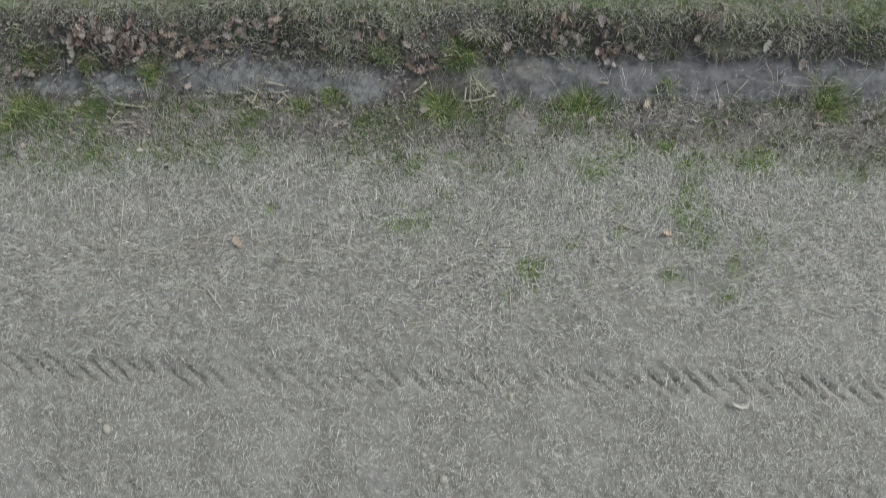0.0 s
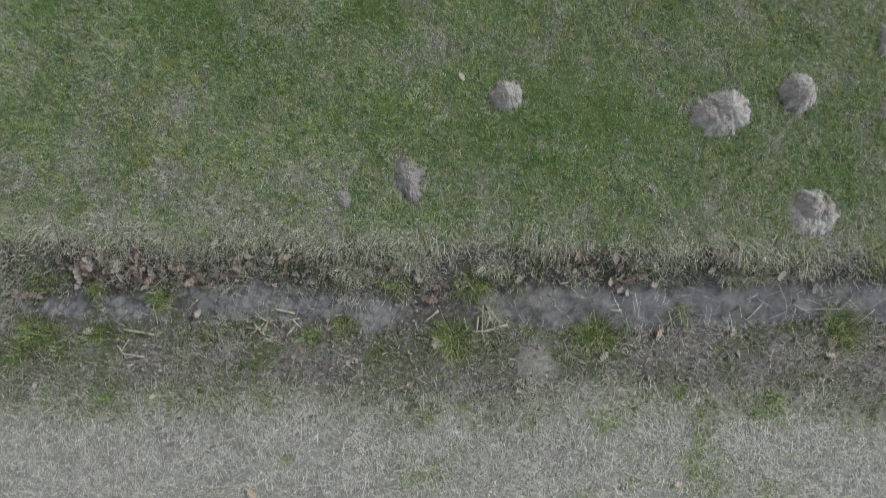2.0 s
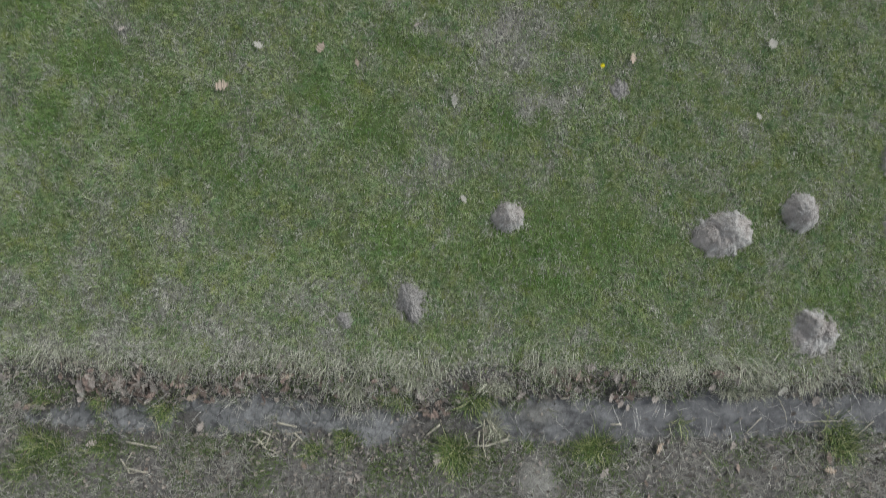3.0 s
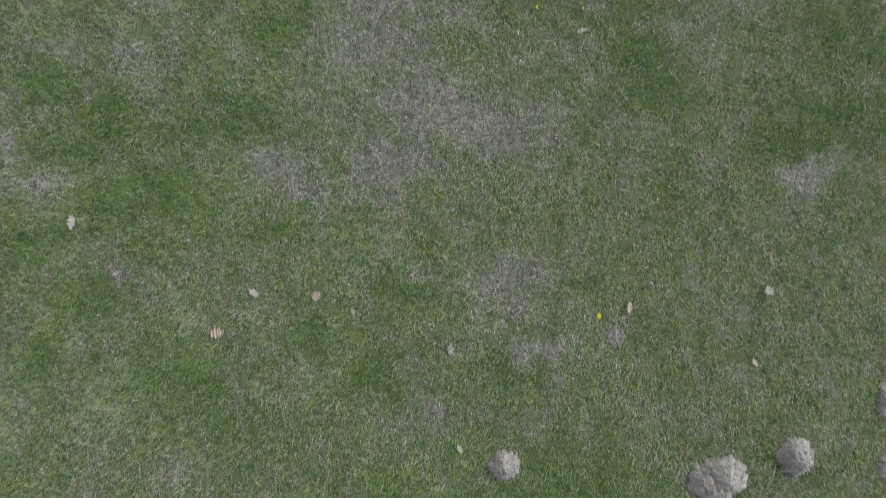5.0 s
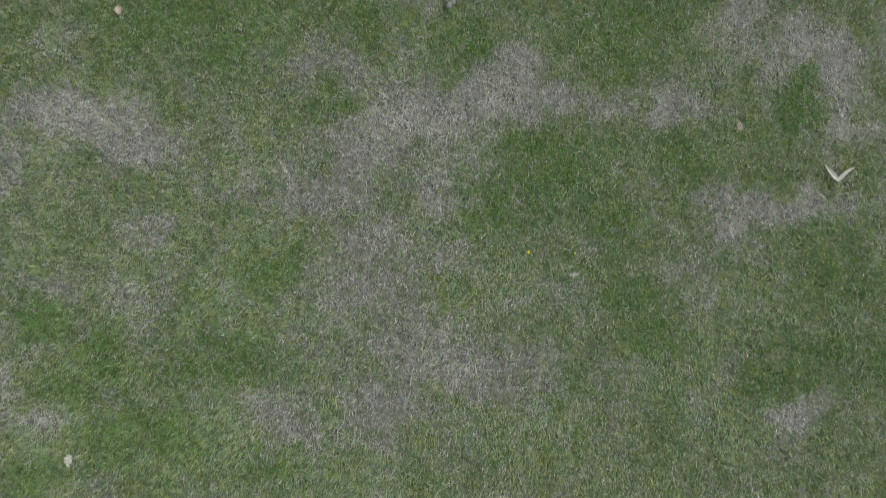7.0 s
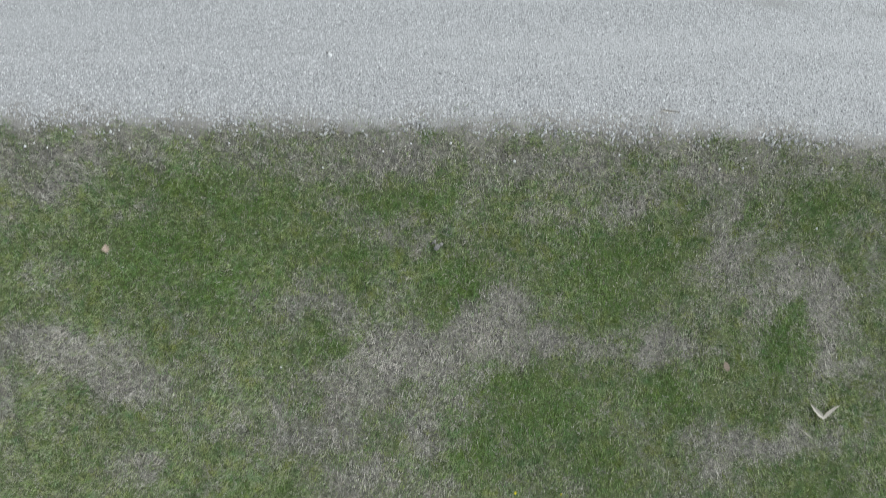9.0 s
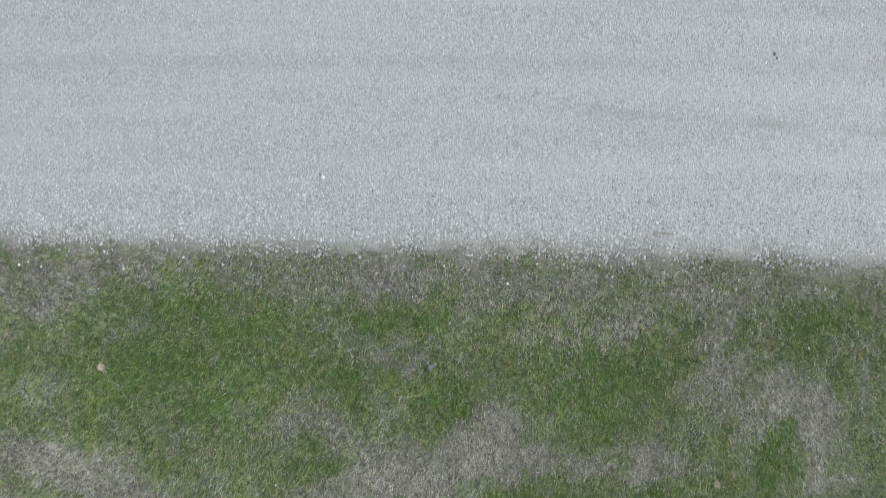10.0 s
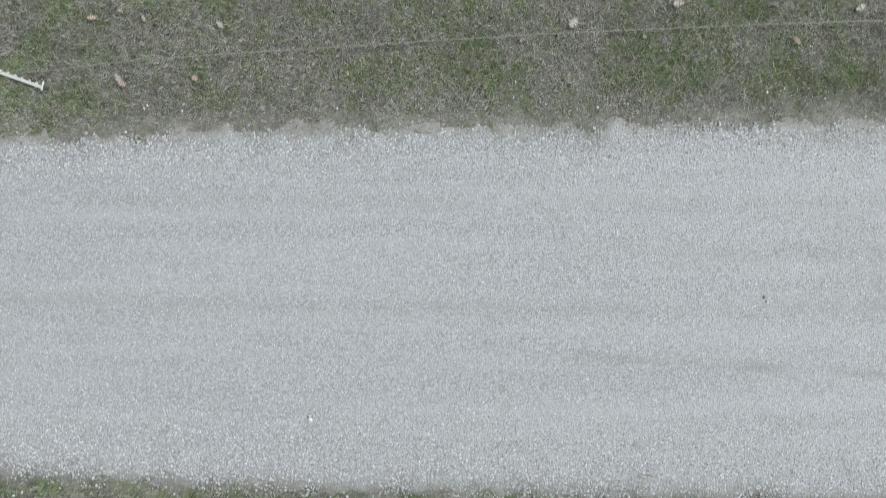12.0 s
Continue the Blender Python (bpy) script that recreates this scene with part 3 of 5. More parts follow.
def meadow_cover(x, y):
    frayed = y + 0.10 * fbm(x, y, 0.22, 62, 5)
    inside = ramp(y, meadow_edge(x) - 0.10, meadow_edge(x) + 0.10) * ramp(frayed, road_south(x) + 0.17, road_south(x) - 0.15)
    return np.maximum(inside, ramp(frayed, road_north(x) - 0.17, road_north(x) + 0.17))


WEED_ZONES = [(1.15, 1.12, 0.3, 0.2), (2.15, 1.15, 0.4, 0.2), (1.75, 0.75, 0.25, 0.4), (2.15, 0.45, 0.3, 0.3), (-0.20, 0.68, 0.25, 0.15), (0.60, 0.35, 0.3, 0.2), (-2.35, 1.20, 0.5, 0.12), (0.0, 1.15, 0.5, 0.15), (2.9, 1.05, 0.2, 0.15)]
MOLEHILLS = [(0.36, 3.46, 0.118, 0.12), (1.97, 3.34, 0.225, 0.185), (2.57, 3.50, 0.145, 0.155), (-0.36, 2.82, 0.13, 0.16), (2.69, 2.60, 0.19, 0.19), (-0.86, 2.70, 0.065, 0.065), (1.19, 4.42, 0.075, 0.08), (3.29, 3.92, 0.09, 0.13), (3.32, 3.40, 0.10, 0.10)]


def off_molehills(x, y):
    keep = np.ones(len(x), bool)
    for a, b, rx, ry in MOLEHILLS:
        keep &= ((x - a) / rx) ** 2 + ((y - b) / ry) ** 2 > 0.8
    return keep


def grow_grass(name, label, count, material, wanted, lengths, widths, seed, y0=2.2, y1=13.65, lean=(0.5, 1.25), droop=0.4, fine=False):
    rng = np.random.default_rng(seed)
    x, y, az, _ = clumped(rng, count, y0, y1, *((7, 0.011) if fine else ()))
    keep = (rng.random(len(x)) < wanted(x, y)) & off_molehills(x, y)
    x, y, az = x[keep], y[keep], az[keep]
    n = len(x)
    length = rng.uniform(*lengths, n) * (0.8 + 0.5 * value_noise(x / 0.4, y / 0.4, 83))
    where = x, y, land(x, y) - 0.004, length, rng.uniform(*widths, n), az, rng.uniform(*lean, n), material
    me = sliver_mesh(name, *where) if fine else blade_mesh(name, *where, droop)
    for key in ("lush", "pale"):
        me.attributes.new(key, "FLOAT", "POINT").data.foreach_set("value", np.repeat(on_map(key, x, y), 3 if fine else 5).astype(np.float32))
    return tagged(new(name, me), label, "grass", kind="stuff")


grow_grass("meadow_grass", "short green meadow grass, patchy after winter", 1300000, M_GREEN,
           lambda x, y: meadow_cover(x, y) * np.clip(1.05 - 1.15 * dryness(x, y), 0.10, 1), (0.022, 0.062), (0.0040, 0.0074), 11, lean=(0.5, 1.3), fine=True)
grow_grass("dead_grass", "bleached dead grass among the green meadow", 1000000, M_DRY,
           lambda x, y: meadow_cover(x, y) * np.clip(0.12 + 0.95 * dryness(x, y), 0.10, 1), (0.020, 0.060), (0.0036, 0.0070), 12, lean=(0.7, 1.45), fine=True)
grow_grass("meadow_stalks", "longer pale yellow-green grass stalks lying over the meadow", 80000, M_STALK,
           lambda x, y: meadow_cover(x, y) * np.clip(0.34 + 0.45 * fbm(x, y, 0.3, 84), 0, 1) * (1 - 0.7 * ramp(y, 12.0, 12.4)) * (1 - 0.6 * on_map("lush", x, y)) + 0.4 * ramp(y, meadow_edge(x) - 0.05, meadow_edge(x) + 0.06) * ramp(y, meadow_edge(x) + 0.55, meadow_edge(x) + 0.10), (0.05, 0.12), (0.0018, 0.0034), 20, lean=(0.8, 1.45))

grow_grass("verge_grass", "bleached flattened grass along the road's far verge", 46000, M_VERGE,
           lambda x, y: ramp(y + 0.1 * fbm(x, y, 0.12, 99), road_north(x) - 0.16, road_north(x) + 0.08) * np.clip(0.55 + 0.6 * fbm(x, y, 0.14, 79), 0.05, 1), (0.03, 0.075), (0.0024, 0.0044), 26, 12.0, 13.65, (0.6, 1.4), 0.3)


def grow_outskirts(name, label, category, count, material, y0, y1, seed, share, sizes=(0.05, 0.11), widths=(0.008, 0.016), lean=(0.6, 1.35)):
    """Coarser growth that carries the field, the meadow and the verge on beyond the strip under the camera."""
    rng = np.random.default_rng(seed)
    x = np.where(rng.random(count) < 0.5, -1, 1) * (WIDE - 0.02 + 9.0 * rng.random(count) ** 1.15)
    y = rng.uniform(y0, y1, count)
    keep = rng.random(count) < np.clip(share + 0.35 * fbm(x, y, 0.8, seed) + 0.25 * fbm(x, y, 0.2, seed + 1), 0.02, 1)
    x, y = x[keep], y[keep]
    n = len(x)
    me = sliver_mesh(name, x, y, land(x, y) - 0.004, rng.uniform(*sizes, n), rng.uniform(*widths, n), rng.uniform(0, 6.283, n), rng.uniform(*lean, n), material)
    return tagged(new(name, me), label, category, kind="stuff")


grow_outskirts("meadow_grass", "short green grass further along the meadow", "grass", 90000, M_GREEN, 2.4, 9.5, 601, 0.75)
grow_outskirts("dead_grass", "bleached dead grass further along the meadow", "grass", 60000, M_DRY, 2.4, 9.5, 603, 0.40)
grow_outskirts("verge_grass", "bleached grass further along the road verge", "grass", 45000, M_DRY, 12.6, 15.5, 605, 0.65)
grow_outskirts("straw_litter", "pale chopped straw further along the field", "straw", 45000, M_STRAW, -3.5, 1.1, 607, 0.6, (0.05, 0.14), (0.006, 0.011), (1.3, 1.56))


def bank_cover(x, y):
    fe, ms, mn, mg = field_edge(x), mud_south(x), mud_north(x), meadow_edge(x)
    fray = y + 0.12 * fbm(x, y, 0.15, 88)
    south = ramp(y, fe - 0.25, fe + 0.05) * ramp(fray, ms + 0.10, ms - 0.08)
    north = ramp(fray, mn - 0.06, mn + 0.08) * ramp(y, mg + 0.12, mg - 0.05)
    return np.maximum(south, north)


grow_grass("bank_dead_grass", "matted dead grass on the ditch banks", 95000, M_DRY,
           lambda x, y: bank_cover(x, y) * np.where(y > 1.85, 0.85, 0.50 + 0.45 * ramp(y, 1.5, 1.1)) * (0.62 + 0.5 * fbm(x, y, 0.3, 85)), (0.03, 0.11), (0.0022, 0.0042), 13, 0.9, 2.5, (0.7, 1.5), 0.15)
grow_grass("bank_grass", "sparse green grass on the ditch banks", 64000, M_MOSS,
           lambda x, y: bank_cover(x, y) * ramp(fbm(x, y, 0.3, 86), -0.6, 0.4) * 0.9, (0.03, 0.09), (0.0026, 0.0045), 14, 0.9, 2.5, (0.4, 1.2))


def hang_fringe():
    """Pale grass that hangs from the meadow's edge down over the bank."""
    rng = np.random.default_rng(22)
    n = 8500
    x = rng.uniform(-WIDE, WIDE, n)
    y = meadow_edge(x) + rng.normal(0.02, 0.065, n) + 0.05 * fbm(x, 0 * x, 0.18, 92)
    keep = rng.random(n) < 0.42 + 0.9 * fbm(x, 0 * x, 0.2, 97)
    x, y = x[keep], y[keep]
    n = len(x)
    me = blade_mesh("fringe_grass", x, y, land(x, y), rng.uniform(0.05, 0.13, n), rng.uniform(0.0024, 0.0042, n), rng.normal(-1.57, 0.6, n) + 1.3 * fbm(x, y, 0.12, 95), rng.uniform(0.6, 1.45, n), M_FRINGE, 0.3)
    return tagged(new("fringe_grass", me), "pale dead grass hanging over the ditch bank", "grass", kind="stuff")


hang_fringe()
grow_grass("field_grass", "thin green seedlings between the straw of the field", 60000, M_WEED,
           lambda x, y: ramp(y, field_edge(x) + 0.15, field_edge(x) - 0.05) * (0.55 * patches(x, y, WEED_ZONES) + 0.22 * ramp(fbm(x, y, 0.4, 98), -0.2, 0.7) * ramp(y, 0.1, 0.8)), (0.02, 0.06), (0.0022, 0.0042), 23, -0.4, 1.45, (0.4, 1.2))


def scatter_stems():
    rng = np.random.default_rng(24)
    n = 900
    x = rng.uniform(-WIDE, WIDE, n)
    y = rng.uniform(1.45, 2.15, n)
    keep = rng.random(n) < 0.25 + 0.75 * ramp(x, 0.6, 1.4)
    x, y = x[keep], y[keep]
    n = len(x)
    me = blade_mesh("dead_stems", x, y, land(x, y) + 0.006, rng.uniform(0.05, 0.20, n), rng.uniform(0.0018, 0.0034, n), rng.uniform(0, 6.283, n), rng.uniform(0.7, 1.5, n), M_STRAW, 0.3)
    return tagged(new("dead_stems", me), "thin pale dead stems standing and lying in the mud", "stems", kind="stuff")


scatter_stems()


def scatter_straw(name, label, count, lengths, widths, wanted, seed, lean=(1.25, 1.56), fine=False):
    rng = np.random.default_rng(seed)
    x, y = rng.uniform(-WIDE, WIDE, count), rng.uniform(-1.75, 2.2, count)
    keep = rng.random(count) < wanted(x, y)
    x, y = x[keep], y[keep]
    n = len(x)
    az = np.where(rng.random(n) < 0.55, rng.uniform(0, 6.283, n), fbm(x, y, 0.25, 93) * 3.5 + rng.normal(0, 0.3, n))
    swath = ramp(y, -0.35, 0.0) * ramp(y, 0.75, 0.45)  # where the harvester laid the straw along its way
    az = np.where(rng.random(n) < 0.42 * swath, rng.normal(0, 0.28, n) + np.pi * rng.integers(0, 2, n), az)
    where = x, y, land(x, y) + rng.uniform(0.0, 0.012, n), rng.uniform(*lengths, n), rng.uniform(*widths, n), az, rng.uniform(*lean, n), M_STRAW
    me = sliver_mesh(name, *where) if fine else blade_mesh(name, *where, 0.05)
    return tagged(new(name, me), label, "straw", kind="stuff")


def straw_wanted(x, y):
    rough_part = ramp(y, -0.30, 0.25)
    return ramp(y + 0.10 * fbm(x, y, 0.25, 59), field_edge(x) + 0.20, field_edge(x) - 0.22) * (0.28 + 0.72 * rough_part) * np.clip(0.72 + 0.40 * fbm(x, y, 0.4, 87) + 0.75 * fbm(x, y, 0.13, 89), 0.08, 1)


scatter_straw("straw_litter", "pale chopped straw lying on the soil", 330000, (0.02, 0.085), (0.0024, 0.0052), straw_wanted, 15, fine=True)
scatter_straw("straw_stalks", "longer pale straw stalks strewn over the field", 26000, (0.06, 0.15), (0.0022, 0.0042), lambda x, y: straw_wanted(x, y) * ramp(y, -0.5, 0.2), 16)
scatter_straw("chaff", "fine chaff and straw bits pressed into the bare soil", 90000, (0.008, 0.026), (0.0024, 0.0050), lambda x, y: ramp(y, 0.35, -0.2), 25, fine=True)
scatter_straw("stubble", "short cut stubble standing in the soil", 16000, (0.025, 0.06), (0.003, 0.005), lambda x, y: straw_wanted(x, y) * ramp(y, -0.2, 0.2), 17, (0.1, 0.7))


def scatter_gravel():
    rng = np.random.default_rng(18)
    n = 300000
    x = rng.uniform(-WIDE, WIDE, n)
    v = rng.uniform(-0.08, 1.08, n)
    a, b = road_south(x), road_north(x)
    y = a + (b - a) * v
    inside = np.minimum(y - a, b - y)
    edge = ramp(inside, np.where(y < 11, 0.85, 0.50), 0.08)
    wanted = ramp(inside + 0.05 * fbm(x, y, 0.13, 76), np.where(y > 11, -0.03, -0.08), np.where(y > 11, 0.15, 0.19)) * (0.34 + 0.40 * edge) * (1 - 0.75 * rut_mask(x, y)) * np.clip(0.85 + 0.35 * fbm(x * 0.15, y, 0.22, 77), 0.3, 1.2)
    keep = rng.random(n) < wanted + 0.002
    x, y, inside, edge = x[keep], y[keep], inside[keep], edge[keep]
    n = len(x)
    size = rng.uniform(0.0034, 0.0062, n) * (1 + edge * rng.uniform(0.1, 1.0, n))
    size = np.where(rng.random(n) < 0.012, size * 1.5, size)
    z = land(x, y) + 0.012 * ramp(inside, -0.04, 0.10) + 0.0035 - wheel_ruts(x, y) + 0.010 * ramp(inside, 0.0, -0.08)
    return tagged(new("gravel", stones_mesh("gravel", x, y, z, size, M_STONE, rng)), "loose pale limestone chips covering the farm road", "gravel", kind="stuff")


scatter_gravel()


def scatter_clods():
    rng = np.random.default_rng(19)
    n = 2600
    x, y = rng.uniform(-WIDE, WIDE, n), rng.uniform(-1.7, 1.2, n)
    size = rng.uniform(0.004, 0.012, n) * np.where(rng.random(n) < 0.04, 2.0, 1.0)
    return tagged(new("soil_crumbs", stones_mesh("soil_crumbs", x, y, land(x, y) + size * 0.2, size, M_CLOD, rng)), "dry soil crumbs strewn over the field", "soil", kind="stuff")


scatter_clods()


def scatter_debris():
    """Torn bits of leaf and bark on both banks of the ditch."""
    rng = np.random.default_rng(21)
    n = 34000
    x, y = rng.uniform(-WIDE, WIDE, n), rng.uniform(0.9, 2.45, n)
    heap = 0.35 + 0.65 * ramp(fbm(x, y, 0.4, 96), -0.3, 0.5)
    fe, mg = field_edge(x), meadow_edge(x)
    mud = ramp(y, mud_south(x) - 0.02, mud_south(x) + 0.06) * ramp(y, mud_north(x) + 0.02, mud_north(x) - 0.06)
    y = np.where(np.arange(n) % 8 == 0, rng.uniform(12.55, 13.65, n), y)
    keep = (y > 12) & (rng.random(n) < 0.8 * heap) | (rng.random(n) < ramp(y, fe - 0.15, fe + 0.15) * ramp(y, mg + 0.08, mg - 0.06) * heap * (1 - 0.93 * mud) * np.where(y < 1.75, 0.5, 1.0))
    x, y = x[keep], y[keep]
    n = len(x)
    size = rng.uniform(0.006, 0.022, n)
    th = np.sort(rng.uniform(0, 6.283, (n, 5)), 1)
    r = rng.uniform(0.5, 1.2, (n, 5)) * size[:, None]
    dx, dy = r * np.cos(th), r * np.sin(th) * rng.uniform(0.5, 1, (n, 1))
    tilt_x, tilt_y = rng.normal(0, 0.5, (n, 1)), rng.normal(0, 0.5, (n, 1))
    z = land(x, y)[:, None] + 0.012 + rng.uniform(0, 0.02, (n, 1)) + dx * tilt_x + dy * tilt_y
    verts = np.stack([x[:, None] + dx, y[:, None] + dy, z], 2).reshape(-1, 3)
    me = fast_mesh("leaf_litter", verts, (np.arange(n * 5).reshape(-1, 5),), M_DEBRIS)
    return tagged(new("leaf_litter", me), "torn brown and grey leaf litter on the ditch banks", "leaf litter", kind="stuff")


scatter_debris()

# ---- molehills ----
def molehill(x, y, rx, ry, seed, lumps, tall):
    rng = np.random.default_rng(seed)
    z0 = spot(x, y)

    def level(u, v):
        h = 0 * u
        for a, b, r, k in lumps:
            d = np.hypot(u - a, v - b) / r
            h = np.maximum(h, k * np.maximum(0.0, 1 - d ** 1.55))
        return h

    # a cone of rings with a crumbly skin
    rings, sides = 34, 96
    r, th = np.meshgrid(np.linspace(0.001, 1, rings), np.arange(sides) * math.tau / sides, indexing="ij")
    wob = 1 + 0.10 * fbm(np.cos(th) * 2 + seed, np.sin(th) * 2, 1.0, 90) + 0.09 * fbm(np.cos(th) * 2 + seed, np.sin(th) * 2, 0.3, 94)
    u, v = (r * np.cos(th) * 1.12).ravel(), (r * np.sin(th) * 1.12).ravel()
    px, py = x + u * rx * wob.ravel(), y + v * ry * wob.ravel()
    rim = r.ravel() > 0.93
    h = tall * level(u, v) + np.where(rim, -0.015, 0.008 * fbm(px, py, 0.05, 91) + 0.009 * fbm(px, py, 0.018, 92))
    skin = np.stack([px - x, py - y, land(px, py) - z0 + h], 1)
    k = np.arange(sides)
    i = (np.arange(rings - 1)[:, None] * sides + k[None]).ravel()
    j = (np.arange(rings - 1)[:, None] * sides + ((k + 1) % sides)[None]).ravel()
    quads = np.stack([i, i + sides, j + sides, j], 1)
    # loose crumbs on it and round its foot
    n = int(560 * rx * ry / 0.02)
    th, r = rng.random(n) * math.tau, np.sqrt(rng.random(n)) * 1.2
    u, v = r * np.cos(th), r * np.sin(th)
    cx, cy, size = x + u * rx, y + v * ry, rng.uniform(0.0025, 0.007, n) * np.where(rng.random(n) < 0.06, 1.7, 1.0)
    octa = np.array([(1, 0, 0), (0, 1, 0), (-1, 0, 0), (0, -1, 0), (0, 0, 0.85), (0, 0, -0.8)])
    crumbs = (octa[None] + rng.normal(0, 0.16, (n, 6, 3))) * size[:, None, None] + np.stack([cx - x, cy - y, land(cx, cy) - z0 + tall * level(u, v) + size * 0.4], 1)[:, None]
    tri = np.array([(0, 1, 4), (1, 2, 4), (2, 3, 4), (3, 0, 4), (1, 0, 5), (2, 1, 5), (3, 2, 5), (0, 3, 5)])
    tris = (np.arange(n)[:, None, None] * 6 + tri[None]).reshape(-1, 3) + len(skin)
    me = fast_mesh("molehill", np.concatenate([skin, crumbs.reshape(-1, 3)]), (quads, tris), M_MOLE if tall > 0.065 else M_MOLE_DAMP)
    ob = new("molehill", me)
    ob.location = (x, y, z0)
    return tagged(ob, "molehill of dry crumbly grey soil in the grass" if tall > 0.065 else "low trodden molehill of damp dark soil", "molehill", "molehills")


ONE = ((0.0, 0.0, 1.0, 1.0),)
TWO = ((0.22, 0.12, 0.85, 1.0), (-0.46, -0.05, 0.62, 0.70), (-0.05, -0.25, 0.80, 0.70))
PAIR = ((-0.20, 0.38, 0.58, 1.0), (-0.12, 0.12, 0.62, 0.85), (0.50, -0.05, 0.52, 0.55), (-0.10, -0.12, 0.95, 0.40))
LONG = ((-0.1, 0.25, 0.75, 1.0), (0.2, -0.55, 0.5, 0.8))
for n, ((x, y, rx, ry), lumps, tall) in enumerate(zip(MOLEHILLS, (ONE, TWO, ONE, LONG, PAIR, ONE, ONE, ONE, ONE), (0.11, 0.16, 0.145, 0.06, 0.13, 0.035, 0.02, 0.085, 0.085))):
    molehill(x, y, rx, ry, 200 + n, lumps, tall)

# ---- grass tufts and weeds that stand out ----
TUFTS = [(-0.02, 1.67, 0.19, 0.16), (0.18, 2.08, 0.15, 0.12), (-0.44, 2.05, 0.13, 0.09), (3.08, 1.71, 0.21, 0.17), (1.10, 1.67, 0.19, 0.14), (-1.16, 1.66, 0.10, 0.08), (-2.28, 1.95, 0.14, 0.10), (-0.90, 1.72, 0.11, 0.08), (1.77, 1.82, 0.10, 0.12), (-2.79, 2.07, 0.11, 0.09), (0.55, 1.67, 0.06, 0.06), (-3.44, 1.71, 0.17, 0.12), (-3.24, 1.63, 0.18, 0.12), (-3.42, 1.55, 0.15, 0.10), (-2.84, 1.65, 0.14, 0.10), (-3.30, 2.07, 0.14, 0.09), (0.97, 1.63, 0.10, 0.08), (3.22, 2.24, 0.12, 0.10)]
WEEDS = [(1.13, 1.13, 0.15, 0.09), (2.20, 1.18, 0.17, 0.08), (1.69, 0.79, 0.09, 0.07), (1.85, 0.58, 0.12, 0.09), (2.27, 0.55, 0.08, 0.07), (2.10, 0.42, 0.06, 0.07), (-0.20, 0.68, 0.13, 0.08), (2.06, 0.18, 0.07, 0.06), (-2.58, 1.23, 0.10, 0.06), (-2.19, 1.23, 0.09, 0.06), (-0.22, 1.13, 0.06, 0.07), (1.63, 1.24, 0.09, 0.06), (1.77, 0.91, 0.07, 0.06), (2.92, 1.01, 0.05, 0.04), (1.27, 0.62, 0.07, 0.04), (0.43, 0.16, 0.04, 0.06), (0.54, 1.11, 0.07, 0.06), (1.60, 0.30, 0.06, 0.05), (0.05, 1.17, 0.05, 0.04)]
MORE_WEEDS = [(-1.42, 1.19, 0.07, 0.05), (-3.05, 1.25, 0.07, 0.04), (-1.26, 0.78, 0.04, 0.03), (0.88, 0.54, 0.05, 0.05), (0.62, 0.34, 0.12, 0.08), (-1.78, 1.25, 0.06, 0.05), (2.36, 1.16, 0.10, 0.07), (1.32, 1.30, 0.07, 0.05), (1.84, 1.18, 0.06, 0.05), (1.95, 0.75, 0.09, 0.07), (1.75, 0.68, 0.08, 0.06), (-1.95, 1.27, 0.05, 0.04), (2.22, 1.14, 0.13, 0.08), (1.70, 1.10, 0.09, 0.08), (1.78, 0.94, 0.07, 0.08), (1.10, 1.09, 0.10, 0.07)]


def tuft(name, label, x, y, rx, ry, count, lengths, widths, lean, material, seed, group, spread_out=0.6, hearts=4):
    """Blades from several hearts, combed loosely outwards and to one side."""
    rng = np.random.default_rng(seed)
    hx, hy = rng.normal(0, 0.42, hearts) * rx * spread_out, rng.normal(0, 0.42, hearts) * ry * spread_out
    own = rng.integers(0, hearts, count)
    th, r = rng.uniform(0, 6.283, count), np.sqrt(rng.random(count))
    ox, oy = r * np.cos(th) * rx * spread_out * 0.55, r * np.sin(th) * ry * spread_out * 0.55
    px, py = hx[own] + ox, hy[own] + oy
    z0 = spot(x, y)
    z = land(px + x, py + y) - z0 - 0.006
    comb = rng.uniform(0, 6.283, hearts)[own]
    az = np.where(rng.random(count) < 0.55, np.arctan2(oy, ox), comb) + rng.normal(0, 0.7, count)
    me = blade_mesh(name, px, py, z, rng.uniform(*lengths, count), rng.uniform(*widths, count), az, rng.uniform(*lean, count) * (0.5 + 0.5 * r), material, 0.35)
    ob = new(name, me)
    ob.location = (x, y, z0)
    return tagged(ob, label, "grass", group)


